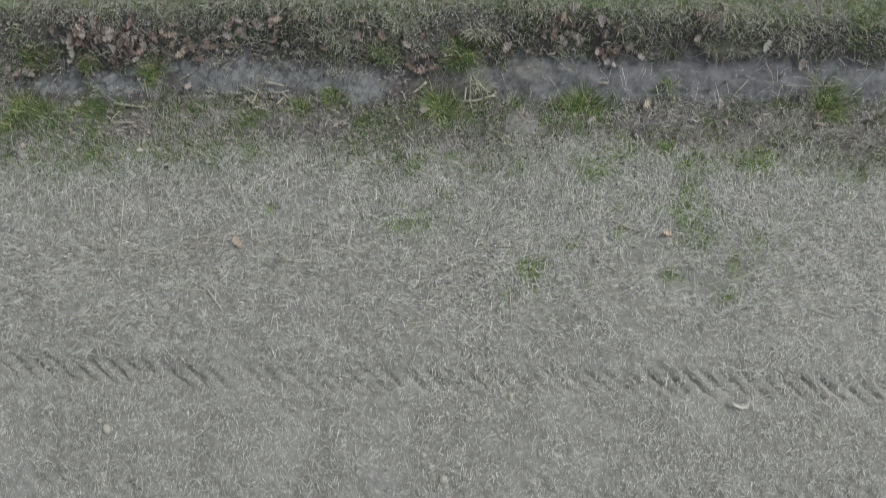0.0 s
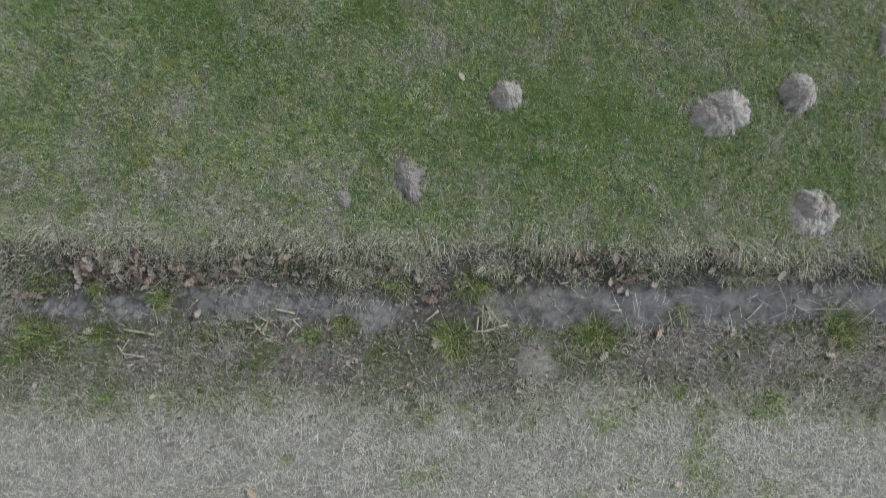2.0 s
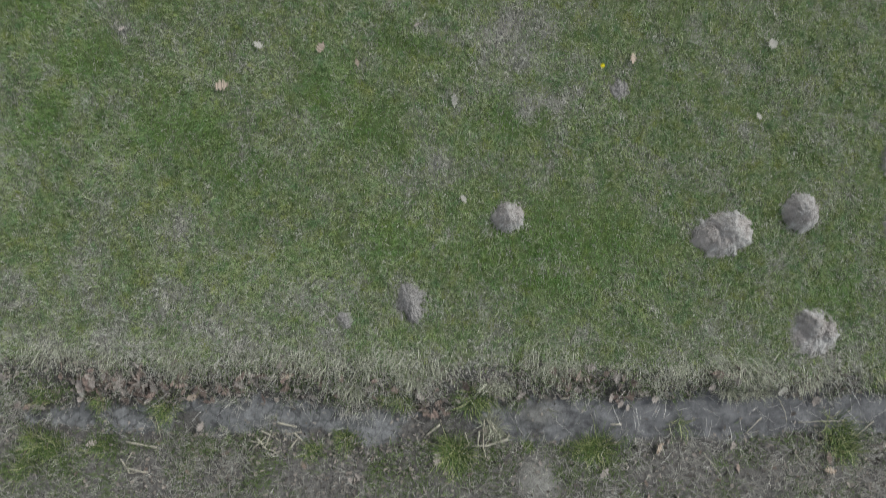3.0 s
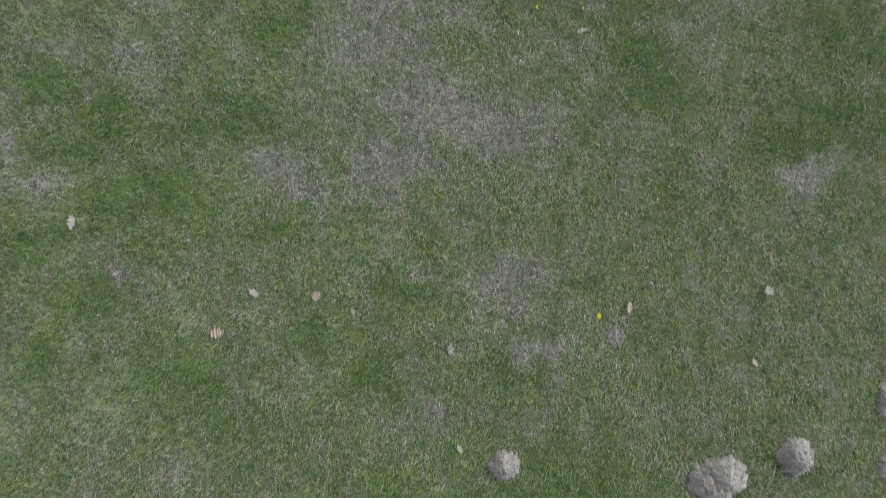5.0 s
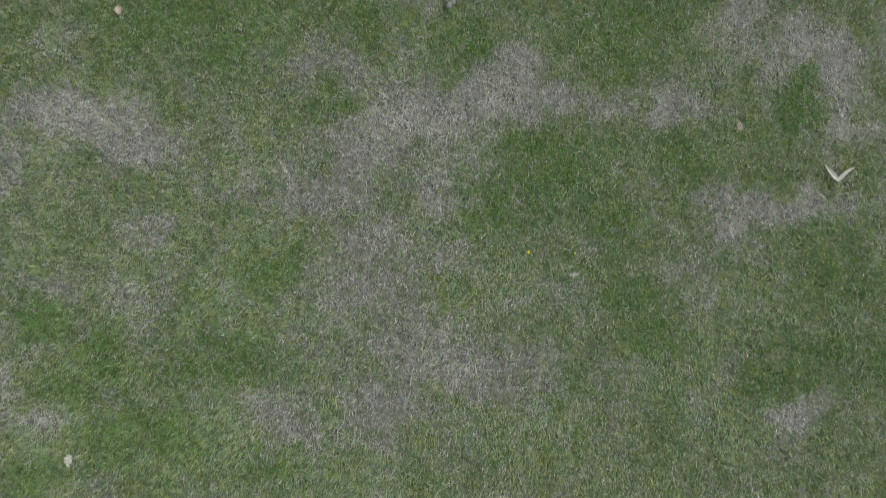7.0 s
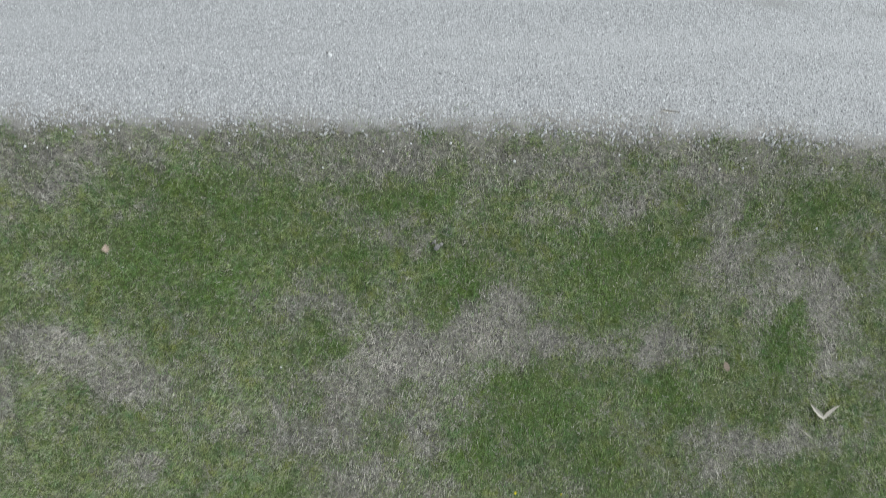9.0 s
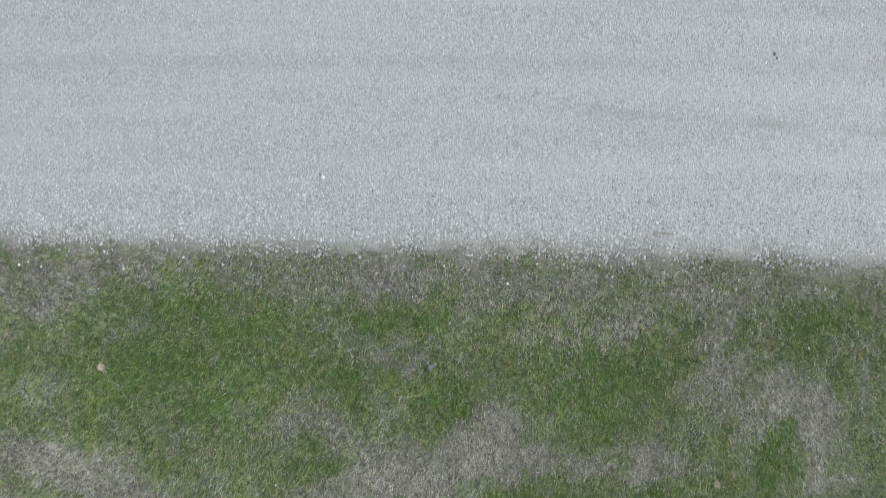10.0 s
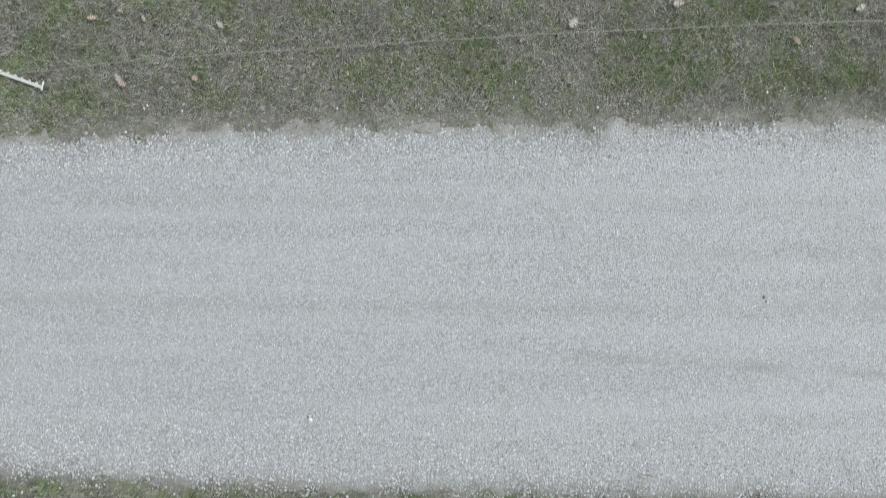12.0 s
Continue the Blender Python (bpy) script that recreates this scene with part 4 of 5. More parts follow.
for n, (x, y, rx, ry) in enumerate(TUFTS):
    big = max(rx, ry)
    count = int(330 * big / 0.15) if n != 8 else 70
    fresh = n < 11 or n > 15
    count = count if fresh else int(count * 0.55)
    tuft("grass_tuft", "tuft of fresh green grass on the ditch bank" if fresh else "dense dark green grass tuft on the ditch bank", x, y, rx, ry, count, (big * 0.45, big * (1.25 if fresh else 1.0)), (0.0028, 0.0052), (0.6, 1.35), M_TUFT, 300 + n, "ditch tufts", 0.8)
for n, (x, y, rx, ry) in enumerate(((-3.38, 1.66, 0.30, 0.15), (-3.50, 1.52, 0.20, 0.10), (-2.81, 1.66, 0.18, 0.12), (-0.90, 1.68, 0.20, 0.12), (-0.61, 1.48, 0.14, 0.10), (0.05, 1.50, 0.16, 0.10), (1.12, 1.56, 0.18, 0.12), (-2.06, 1.66, 0.16, 0.08), (2.34, 1.58, 0.16, 0.10), (-3.07, 1.54, 0.16, 0.09), (-3.2, 2.10, 0.22, 0.08), (3.3, 2.28, 0.18, 0.10), (1.45, 2.15, 0.10, 0.06), (0.70, 2.22, 0.14, 0.06), (-1.30, 2.18, 0.16, 0.07))):
    tuft("moss_mat", "mat of dark green moss and fine grass on the ditch bank", x, y, rx, ry, int(26000 * rx * ry) + 60, (0.015, 0.045), (0.003, 0.006), (0.4, 1.3), M_MOSS, 380 + n, "moss mats", 1.0, 9)
for n, (x, y, rx, ry) in enumerate(((-0.79, 2.17, 0.18, 0.10), (2.11, 2.12, 0.14, 0.08), (0.28, 2.20, 0.14, 0.07), (-0.36, 2.22, 0.14, 0.07), (2.36, 2.12, 0.12, 0.07), (0.26, 1.84, 0.10, 0.10))):
    tuft("grass_tussock", "pale yellow dead grass tussock on the bank", x, y, rx, ry, 190, (0.07, 0.17), (0.0026, 0.0046), (0.7, 1.4), M_FRINGE, 420 + n, "pale tussocks")
for n, (x, y, rx, ry) in enumerate(WEEDS + MORE_WEEDS):
    tuft("weed_patch", "low patch of young green weeds in the stubble", x, y, 1.35 * rx, 1.35 * ry, int(42000 * rx * ry) + 30, (0.02, 0.055), (0.003, 0.006), (0.5, 1.3), M_WEED, 340 + n, "field weeds", 1.0, 7)

for n, (x, y, rx, ry) in enumerate(((1.86, 12.54, 0.09, 0.06), (2.93, 12.65, 0.19, 0.09), (3.3, 12.72, 0.15, 0.09), (2.53, 13.16, 0.17, 0.09), (-2.53, 12.45, 0.09, 0.09), (-0.77, 13.09, 0.15, 0.09), (1.48, 12.61, 0.17, 0.08), (-0.47, 12.44, 0.08, 0.04))):
    tuft("grass_patch", "low patch of bright yellow-green grass on the road verge" if n == 0 else "patch of fresh green grass on the road verge", x, y, rx, ry, int(22000 * rx * ry) + 40, (0.025, 0.06), (0.003, 0.005), (0.5, 1.3), M_WEED if n == 0 else M_TUFT, 460 + n, "verge patches", 1.2, 7)


# ---- fallen leaves ----
def leaf_mesh(seed, material):
    """A lobed oak leaf, one unit long, slightly curled, with its stalk."""
    rng = np.random.default_rng(seed)
    bm = bmesh.new()
    steps, wide = 13, rng.uniform(0.26, 0.38)
    curl, cup = rng.uniform(-0.25, 0.35), rng.uniform(0.1, 0.6)
    rows = []
    for i in range(steps):
        s = i / (steps - 1)
        lobe = (1.0 if i % 3 else 0.45) * (0.85 + 0.3 * rng.random())
        w = wide * math.sin(math.pi * min(1.0, 0.08 + s * 0.95)) ** 0.7 * lobe + 0.015
        w2 = w * (0.8 + 0.4 * rng.random())
        z = curl * (s - 0.5) ** 2 + rng.normal(0, 0.025)
        rows.append([bm.verts.new((s - 0.5, -w, z + cup * w * w + rng.normal(0, 0.03))), bm.verts.new((s - 0.5, 0, z)), bm.verts.new((s - 0.5 + 0.03, w2, z + cup * w2 * w2))])
    for a, b in zip(rows, rows[1:]):
        for k in (0, 1):
            bm.faces.new((a[k], b[k], b[k + 1], a[k + 1]))
    root = rows[0][1].co
    stalk = [bm.verts.new(root + Vector(p)) for p in ((0, -0.012, 0.004), (0, 0.012, 0.004), (-0.26, 0.03, 0.03))]
    bm.faces.new(stalk)
    ret = bmesh.ops.extrude_face_region(bm, geom=bm.faces[:])
    bmesh.ops.translate(bm, verts=[v for v in ret["geom"] if isinstance(v, bmesh.types.BMVert)], vec=(0, 0, 0.012))
    bmesh.ops.recalc_face_normals(bm, faces=bm.faces[:])
    return link("oak_leaf", bm, material)


LEAF_LOOKS = {
    "brown": ([leaf_mesh(400 + k, M_LEAF_BROWN) for k in range(5)], "damp dark brown fallen oak leaf in the ditch"),
    "rust": ([leaf_mesh(410 + k, M_LEAF_RUST) for k in range(5)], "rust brown fallen oak leaf on the ditch bank"),
    "dull": ([leaf_mesh(420 + k, M_LEAF_DULL) for k in range(5)], "dull grey-brown withered oak leaf"),
    "tan": ([leaf_mesh(430 + k, M_LEAF_TAN) for k in range(4)], "dry tan oak leaf lying on grass"),
    "grey": ([leaf_mesh(440 + k, M_LEAF_GREY) for k in range(4)], "bleached pale oak leaf lying on grass"),
}
leaf_rng = np.random.default_rng(45)


def lay_leaf(x, y, size, look_name, lift=0.02, tilt=14):
    meshes, label = LEAF_LOOKS[look_name]
    ob = new("oak_leaf", meshes[int(leaf_rng.integers(len(meshes)))])
    sx = spot(x + 0.04, y) - spot(x - 0.04, y)
    sy = spot(x, y + 0.04) - spot(x, y - 0.04)
    lean = Vector((-sx / 0.08, -sy / 0.08, 1)).normalized().to_track_quat("Z", "Y").to_matrix().to_4x4()
    turn = pose(0, 0, 0, leaf_rng.normal(0, tilt), leaf_rng.normal(0, tilt), leaf_rng.uniform(0, 360))
    ob.matrix_world = Matrix.Translation((x, y, spot(x, y) + lift)) @ lean @ turn @ Matrix.Diagonal((size, size * leaf_rng.uniform(0.8, 1.15), size, 1))
    return tagged(ob, label, "leaf", "fallen leaves")


MEADOW_LEAVES = [(-2.89, 5.26, 0.11, "grey"), (-1.50, 4.74, 0.085, "grey"), (-1.77, 4.44, 0.11, "tan"), (-1.03, 4.72, 0.085, "tan"), (-0.76, 4.60, 0.06, "tan"), (-0.04, 4.33, 0.09, "grey"), (1.28, 4.63, 0.08, "tan"), (2.34, 4.76, 0.075, "grey"), (2.24, 4.22, 0.06, "grey"), (0.94, 6.70, 0.075, "grey"), (2.19, 7.82, 0.075, "tan"), (-2.51, 8.69, 0.065, "tan"), (0.03, 3.59, 0.065, "grey"), (-0.32, 4.88, 0.05, "dull"), (-2.54, 4.88, 0.05, "dull"), (1.59, 0.61, 0.09, "tan"), (-1.50, 0.55, 0.09, "tan"), (1.12, 1.51, 0.09, "dull"), (2.79, -0.54, 0.05, "dull")]
VERGE_LEAVES = [(-1.47, 13.03, 0.07, "grey"), (-2.45, 13.09, 0.07, "tan"), (-2.24, 12.64, 0.075, "grey"), (-2.21, 12.60, 0.06, "tan"), (1.89, 13.20, 0.10, "grey"), (1.12, 13.05, 0.085, "grey"), (3.25, 13.19, 0.085, "grey"), (-2.05, 13.08, 0.05, "grey"), (-1.66, 12.64, 0.05, "tan"), (2.78, 12.94, 0.06, "tan"), (-2.06, 12.90, 0.045, "grey"), (-2.23, 13.14, 0.045, "tan")]
for x, y, size, kind_of in MEADOW_LEAVES + VERGE_LEAVES:
    lay_leaf(x, y, size, kind_of, 0.035)
BANK_LEAVES = [(-2.95, 2.18, "dull"), (-2.97, 2.10, "grey"), (-2.76, 2.11, "dull"), (-2.51, 2.20, "rust"), (-2.37, 2.13, "dull"), (-2.47, 2.09, "rust"), (-2.13, 2.18, "rust"), (-2.18, 2.07, "dull"), (-2.09, 2.07, "tan"), (-2.50, 2.03, "brown"), (-2.04, 1.83, "dull"), (-3.53, 1.99, "dull"), (-3.46, 1.97, "rust"), (-3.36, 1.97, "dull"), (-3.53, 2.25, "dull"), (-1.67, 2.25, "rust"), (-1.28, 2.27, "tan"), (-0.49, 2.16, "rust"), (-0.30, 2.10, "dull"), (-0.15, 2.04, "brown"), (-0.20, 1.93, "rust"), (-0.17, 1.60, "dull")]
DITCH_LEAVES = [(0.48, 2.10, "dull"), (0.84, 2.18, "rust"), (0.93, 2.18, "dull"), (1.19, 2.25, "dull"), (1.19, 2.08, "dull"), (1.58, 1.67, "tan"), (2.17, 1.68, "dull"), (2.91, 1.50, "tan"), (2.93, 1.58, "brown"), (2.52, 2.12, "grey"), (2.05, 2.28, "rust"), (1.94, 2.30, "rust"), (-2.91, 1.69, "dull"), (-0.13, 1.98, "brown"), (-2.88, 2.22, "rust"), (-2.63, 2.17, "dull"), (-2.27, 2.17, "rust"), (-2.40, 2.28, "brown"), (2.86, 2.02, "dull")]
for x, y, kind_of in BANK_LEAVES + DITCH_LEAVES:
    lay_leaf(x, y, leaf_rng.uniform(0.075, 0.105), kind_of, 0.045, 18)
# heaps of leaves on the north bank: x, spread, y, number
HEAPS = [(-2.55, 0.40, 2.17, 88), (-1.60, 0.24, 2.24, 18), (-1.95, 0.16, 2.10, 8), (1.02, 0.36, 2.20, 24), (1.38, 0.14, 2.14, 8), (-1.15, 0.16, 2.18, 5), (-0.20, 0.14, 2.00, 8), (0.90, 0.14, 2.22, 18), (1.20, 0.10, 2.12, 6), (1.95, 0.14, 2.26, 8), (2.40, 0.25, 2.14, 3), (-3.45, 0.12, 2.00, 5), (0.0, 2.0, 2.18, 12)]
for hx, wide, hy, number in HEAPS:
    for _ in range(number):
        lay_leaf(float(np.clip(leaf_rng.normal(hx, wide * 0.6), -3.6, 3.6)), float(np.clip(leaf_rng.normal(hy, 0.065), 1.95, 2.34)), leaf_rng.uniform(0.05, 0.10), ("brown", "brown", "rust", "dull", "dull")[int(leaf_rng.integers(5))], leaf_rng.uniform(0.02, 0.05), 28)
for _ in range(34):
    lay_leaf(leaf_rng.uniform(-3.5, 3.5), leaf_rng.uniform(1.30, 1.72), leaf_rng.uniform(0.035, 0.065), ("dull", "brown", "brown", "rust")[int(leaf_rng.integers(4))], 0.02, 26)


# ---- stalks, husks and other single things ----
def stalk(points, radius, label="pale dry stalk lying in the ditch", lift=0.025):
    z0 = spot(*points[0])
    path = []
    for i, (a, b) in enumerate(zip(points, points[1:])):
        for k in range(4):
            s = k / 4
            px, py = a[0] + (b[0] - a[0]) * s, a[1] + (b[1] - a[1]) * s
            path.append((px - points[0][0], py - points[0][1], spot(px, py) + lift - z0))
    px, py = points[-1]
    path.append((px - points[0][0], py - points[0][1], spot(px, py) + lift - z0))
    ob = new("dry_stalk", link("dry_stalk", tube(path, [radius * (1 - 0.5 * i / len(path)) for i in range(len(path))], 6), M_TWIG, True))
    ob.location = (*points[0], z0)
    return tagged(ob, label, "stalk", "dry stalks")


for points, radius in (
    (((-2.64, 1.70), (-2.38, 1.66)), 0.008), (((-2.61, 1.52), (-2.41, 1.50)), 0.007), (((-2.41, 1.90), (-2.37, 1.74)), 0.003), (((-1.43, 1.86), (-1.28, 1.83)), 0.006),
    (((-1.59, 1.74), (-1.51, 1.67), (-1.43, 1.65)), 0.005), (((-1.48, 1.80), (-1.52, 1.67)), 0.004), (((-1.30, 1.78), (-1.23, 1.72)), 0.005), (((-0.15, 1.85), (-0.26, 1.76)), 0.006),
    (((0.39, 1.74), (0.22, 1.69), (0.11, 1.69)), 0.006), (((0.20, 1.89), (0.19, 1.69), (0.21, 1.60)), 0.003), (((0.16, 1.80), (0.15, 1.69)), 0.005), (((0.05, 1.79), (0.08, 1.69)), 0.004),
    (((0.25, 1.87), (0.32, 1.76)), 0.005), (((0.22, 1.89), (0.29, 1.80)), 0.004), (((1.67, 1.85), (1.70, 1.67)), 0.003), (((2.42, 1.89), (2.29, 1.76)), 0.004),
    (((-1.66, 1.72), (-1.47, 1.70)), 0.004), (((-1.56, 1.80), (-1.40, 1.72)), 0.004), (((-1.36, 1.77), (-1.24, 1.79)), 0.004), (((-1.62, 1.66), (-1.52, 1.75)), 0.004), (((-1.33, 1.66), (-1.27, 1.74)), 0.004), (((-1.50, 1.62), (-1.38, 1.66)), 0.003), (((-2.66, 1.58), (-2.56, 1.49), (-2.50, 1.50)), 0.004), (((-2.58, 1.63), (-2.62, 1.53)), 0.003),
    (((2.56, 2.03), (2.61, 1.94), (2.63, 1.85)), 0.003), (((2.79, 2.17), (2.83, 2.05)), 0.004), (((3.36, 1.85), (3.18, 1.71)), 0.003), (((2.67, 1.62), (2.73, 1.51)), 0.004),
    (((1.35, 2.20), (1.40, 2.11)), 0.004), (((3.14, 1.86), (2.72, 1.85)), 0.003), (((0.86, 2.07), (0.80, 2.06)), 0.008), (((1.29, 1.85), (1.20, 1.85)), 0.006), (((1.94, 1.62), (2.04, 1.47)), 0.003),
):
    stalk(points, radius * (1.6 if -1.7 < points[0][0] < 0.4 else 1.2))
for a, b in (
    ((-2.31, 0.50), (-1.81, 0.48)), ((-1.93, 0.54), (-1.60, 0.53)), ((-1.89, 0.57), (-1.52, 0.61)), ((-1.21, 0.44), (-0.98, 0.42)), ((-1.31, 0.31), (-1.15, 0.31)),
    ((-0.21, 0.12), (-0.03, 0.12)), ((-0.29, -0.04), (-0.05, -0.02)), ((0.20, 0.57), (0.36, 0.48)), ((0.46, 0.20), (0.47, -0.04)), ((0.89, 0.53), (1.10, 0.55)),
    ((1.10, 0.57), (1.24, 0.49)), ((-2.65, 0.53), (-2.31, 0.53)), ((0.36, 0.51), (0.65, 0.53)), ((-1.23, 0.23), (-1.15, 0.23)), ((-0.78, 0.48), (-0.45, 0.51)),
    ((-2.34, 0.86), (-2.38, 0.45)), ((2.22, 0.28), (2.34, 0.35)), ((-0.05, 0.39), (-0.25, 0.43)), ((-2.57, 0.90), (-2.56, 0.78)),
):
    stalk((a, b), 0.0042, "flattened pale straw stalk on the field", 0.016)
    if b[0] - a[0] > 0.15:
        stalk(((a[0] + 0.05, a[1] - 0.025), (b[0] - 0.03, b[1] - 0.018)), 0.0036, "flattened pale straw stalk on the field", 0.014)
for n in range(44):
    x, y = leaf_rng.uniform(-3.4, 3.4), leaf_rng.uniform(-0.05, 0.75)
    th, size = leaf_rng.normal(0, 0.3), leaf_rng.uniform(0.12, 0.30)
    stalk(((x, y), (x + size * math.cos(th), y + size * math.sin(th))), leaf_rng.uniform(0.003, 0.005), "flattened pale straw stalk on the field", 0.014)


def husk(points, widths, label, material=M_LEAF_GREY, lift=0.035):
    """A curled strip of dry maize husk along points."""
    x0, y0 = points[0]
    z0 = spot(x0, y0)
    bm = bmesh.new()
    rows = []
    for i, (x, y) in enumerate(points):
        a, b = points[max(i - 1, 0)], points[min(i + 1, len(points) - 1)]
        d = Vector((b[0] - a[0], b[1] - a[1], 0)).normalized()
        side = Vector((-d.y, d.x, 0)) * widths[i] / 2
        c = Vector((x - x0, y - y0, spot(x, y) - z0 + lift))
        rows.append([bm.verts.new(c - side + Vector((0, 0, 0.006))), bm.verts.new(c), bm.verts.new(c + side + Vector((0, 0, 0.008)))])
    for a, b in zip(rows, rows[1:]):
        for k in (0, 1):
            bm.faces.new((a[k], b[k], b[k + 1], a[k + 1]))
    ret = bmesh.ops.extrude_face_region(bm, geom=bm.faces[:])
    bmesh.ops.translate(bm, verts=[v for v in ret["geom"] if isinstance(v, bmesh.types.BMVert)], vec=(0, 0, 0.002))
    bmesh.ops.recalc_face_normals(bm, faces=bm.faces[:])
    ob = new("dry_husk", link("dry_husk", bm, material))
    ob.location = (x0, y0, z0)
    return tagged(ob, label, "husk")


husk(((2.835, 7.535), (2.875, 7.49), (2.92, 7.445), (2.95, 7.422), (2.985, 7.455), (3.03, 7.495), (3.075, 7.515)), (0.006, 0.026, 0.036, 0.030, 0.028, 0.022, 0.005), "bleached folded strip of husk lying on the grass")
husk(((2.775, 7.335), (2.82, 7.30), (2.87, 7.258)), (0.008, 0.012, 0.006), "thin bleached strip of husk on bare soil")
husk(((2.055, -0.585), (2.09, -0.618), (2.13, -0.635), (2.17, -0.630), (2.195, -0.60), (2.203, -0.55), (2.202, -0.52)), (0.004, 0.026, 0.032, 0.030, 0.014, 0.008, 0.004), "pale curled husk with a thin tail on the soil")

husk(((-0.034, 12.269), (0.024, 12.257), (0.091, 12.253)), (0.006, 0.014, 0.006), "short beige strip of husk at the road edge", M_LEAF_GREY, 0.02)
husk(((1.651, 9.737), (1.716, 9.720), (1.793, 9.717)), (0.012, 0.028, 0.010), "flat beige strip of husk on the gravel edge", M_CLOD, 0.012)


def dandelion(x, y, size, label):
    z0 = spot(x, y)
    ob = new("dandelion")
    ob.location = (x, y, z0)
    part("stem", tube([(0, 0, -0.01), (0.003, 0.002, 0.025), (0, 0, 0.045)], [0.002, 0.002, 0.002], 6), M_STEM, ob)
    bm = bmesh.new()
    for ring, (count, reach, rise) in enumerate(((14, 1.0, 0.0), (11, 0.75, 0.004), (8, 0.45, 0.007))):
        for k in range(count):
            th = (k + 0.5 * ring) * math.tau / count
            c, s = math.cos(th), math.sin(th)
            w = 0.16 * size
            pts = ((0, 0, 0.045 + rise), (reach * size * 0.7 * c - w * s, reach * size * 0.7 * s + w * c, 0.048 + rise), (reach * size * c, reach * size * s, 0.046 + rise), (reach * size * 0.7 * c + w * s, reach * size * 0.7 * s - w * c, 0.048 + rise))
            bm.faces.new([bm.verts.new(p) for p in pts])
    part("flower_head", bm, M_YELLOW, ob, "yellow open flower head")
    return tagged(ob, label, "flower")


dandelion(1.053, 4.575, 0.020, "small yellow dandelion flower open in short grass")
dandelion(0.596, 6.866, 0.013, "tiny yellow dandelion flower in short grass")
dandelion(0.942, 6.859, 0.009, "tiny yellow dandelion flower in short grass")


def lump(name, x, y, size, material, label, category, seed, lift=0.0, flat=0.7):
    rng = np.random.default_rng(seed)
    bm = bmesh.new()
    bmesh.ops.create_icosphere(bm, subdivisions=2, radius=size)
    for v in bm.verts:
        k = 1 + 0.25 * float(fbm(np.array([v.co.x / size + seed]), np.array([v.co.y / size + v.co.z / size]), 1.0, 95)[0]) + rng.normal(0, 0.05)
        v.co = Vector((v.co.x * k * 1.15, v.co.y * k, v.co.z * k * flat))
    ob = new(name, link(name, bm, material))
    ob.location = (x, y, spot(x, y) + lift + size * flat * 0.3)
    ob.rotation_euler = (0, 0, rng.random() * 6.28)
    return tagged(ob, label, category)


for n, (x, y, size) in enumerate(((-2.46, -0.80, 0.028), (-2.52, -0.74, 0.018), (-0.16, -0.98, 0.022), (-0.10, -1.06, 0.024), (-0.02, -1.14, 0.028), (0.16, -0.72, 0.020), (0.30, -0.66, 0.024), (1.95, -0.98, 0.022), (2.85, -0.96, 0.014), (-0.95, -0.80, 0.016), (1.00, -0.66, 0.018))):
    lump("soil_clod", x, y, size, M_CLOD, "pale dry soil clod on the field", "clod", 500 + n)
STRAY = [(-3.13, 9.46, 0.012), (0.57, 9.35, 0.013), (-0.85, 9.30, 0.009), (-2.95, 9.45, 0.009), (1.35, 9.40, 0.010), (-0.40, 9.42, 0.010), (-1.55, 9.48, 0.011), (2.30, 9.38, 0.009), (-2.30, 9.44, 0.010), (0.10, 9.48, 0.011), (-1.17, 7.80, 0.009), (-2.64, 7.86, 0.008), (2.87, 8.86, 0.009), (2.1, 9.30, 0.009), (-2.02, 12.44, 0.012), (-1.75, 12.40, 0.011), (-0.60, 12.42, 0.010), (1.30, 12.44, 0.012), (2.55, 12.56, 0.011), (0.70, 12.62, 0.009)]
for n, (x, y, size) in enumerate(STRAY):
    lump("limestone_chip", x, y, size * 0.75, M_STONE, "pale limestone chip thrown into the verge", "stone", 540 + n, 0.02)
for n, (x, y, size) in enumerate(((2.557, 11.061, 0.014), (2.575, 11.03, 0.009), (-0.815, 10.15, 0.010), (0.0, 8.71, 0.022), (0.03, 8.73, 0.016), (-0.02, 8.75, 0.014))):
    lump("dropping", x, y, size, M_DARK, "dark dry dropping on the ground", "dropping", 580 + n, 0.012 if y > 9 else 0.03)
lump("limestone_chip", -0.80, 10.128, 0.016, M_STONE, "larger white limestone chip on the road", "stone", 590, 0.012)


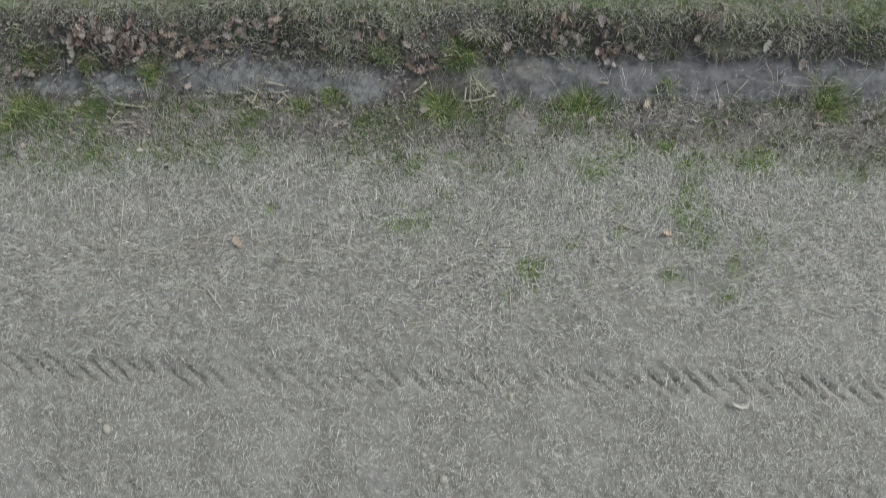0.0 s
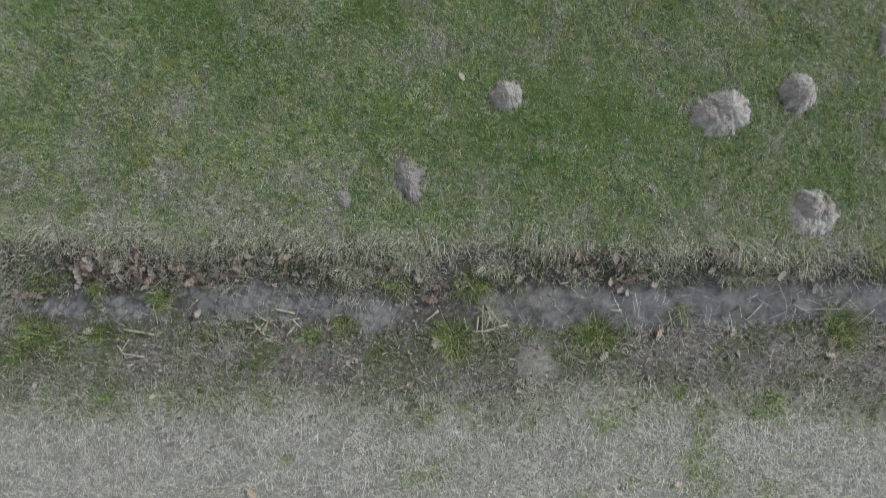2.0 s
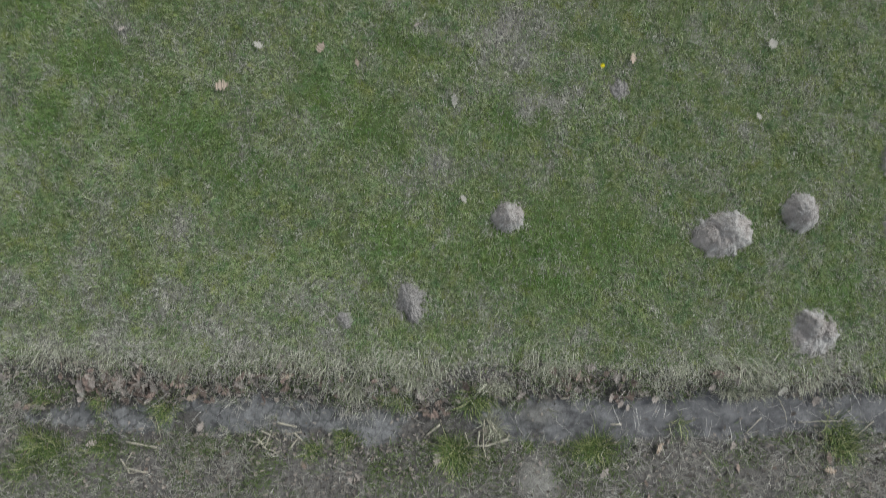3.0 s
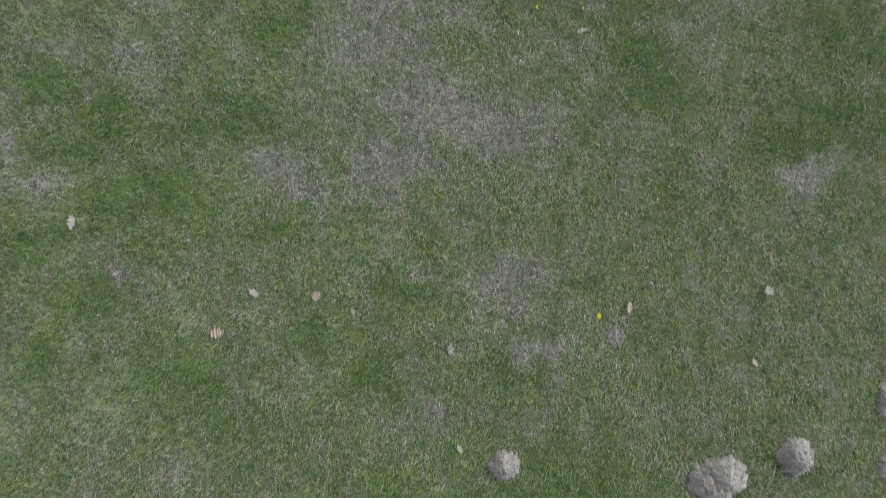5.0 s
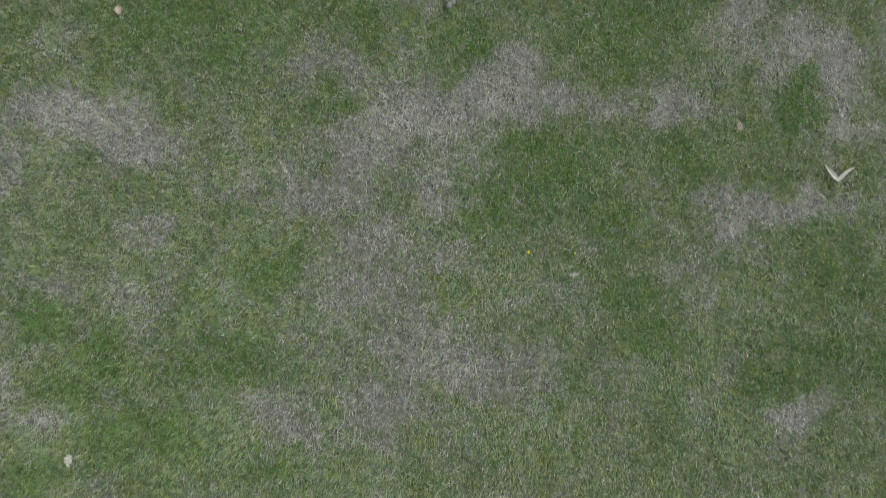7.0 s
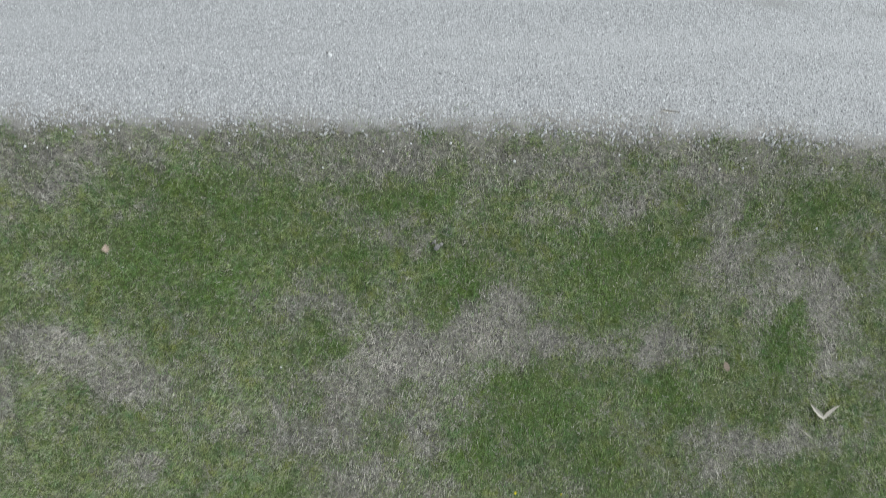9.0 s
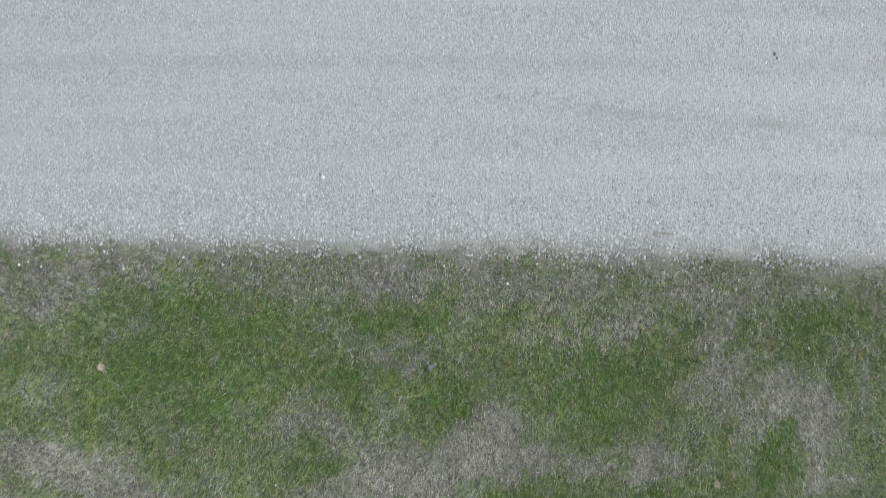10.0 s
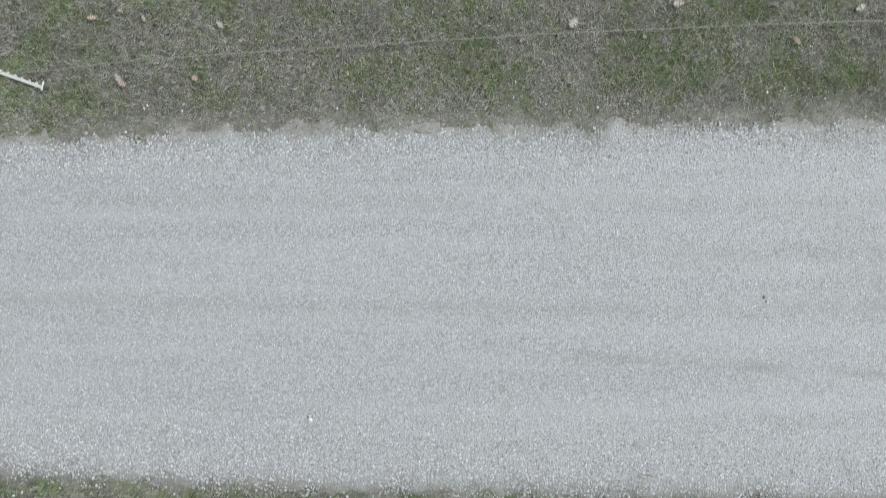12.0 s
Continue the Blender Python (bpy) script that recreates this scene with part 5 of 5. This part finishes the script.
# ---- the fallen fence post and its wire on the north verge ----
def fence_post():
    a, b = Vector((-3.19, 12.695)), Vector((-2.822, 12.572))
    length = (b - a).length
    ob = new("fence_post")
    ob.location = (a.x, a.y, spot(a.x, a.y) + 0.035)
    dz = spot(b.x, b.y) - spot(a.x, a.y)
    ob.rotation_euler = (0, -math.atan2(dz, length), math.atan2(b.y - a.y, b.x - a.x))
    bm = bmesh.new()
    bmesh.ops.create_cube(bm, size=1, matrix=Matrix.Translation((length / 2, 0, 0)) @ Matrix.Diagonal((length, 0.023, 0.016, 1)))
    bmesh.ops.bevel(bm, geom=bm.edges[:], offset=0.003, segments=2, affect="EDGES")
    part("shaft", bm, M_PLASTIC, ob)
    for k in range(6):
        s = 0.02 + k * (length - 0.08) / 5
        bm = tube([(s, 0.008, 0), (s, 0.018, 0.003), (s + 0.012, 0.020, 0.004), (s + 0.018, 0.014, 0.003)], [0.005, 0.005, 0.0045, 0.003], 6)
        part("wire_clip", bm, M_PLASTIC, ob)
    bm = bmesh.new()
    bmesh.ops.create_cube(bm, size=1, matrix=Matrix.Translation((length - 0.004, 0.012, 0)) @ Matrix.Diagonal((0.012, 0.070, 0.012, 1)))
    bmesh.ops.bevel(bm, geom=bm.edges[:], offset=0.003, segments=1, affect="EDGES")
    part("foot_step", bm, M_PLASTIC, ob)
    return tagged(ob, "white plastic electric fence post lying in the grass", "fence post")


fence_post()


def fence_wire():
    xs = np.linspace(-3.0, 3.6, 60)
    ys = np.interp(xs, (-3.0, -2.79, -2.09, -1.41, -0.71, 0.24, 1.74, 3.42, 3.6), (12.675, 12.694, 12.768, 12.811, 12.858, 12.917, 13.01, 13.095, 13.105))
    x0, y0 = xs[0], ys[0]
    z0 = spot(x0, y0)
    path = [(x - x0, y - y0, spot(x, y) + 0.060 + 0.008 * math.sin(x * 2.1) - z0) for x, y in zip(xs, ys)]
    ob = new("fence_wire", link("fence_wire", tube(path, [0.003] * len(path), 6), M_WIRE, True))
    ob.location = (x0, y0, z0)
    return tagged(ob, "slack dirty white electric fence wire over grass", "wire")


fence_wire()
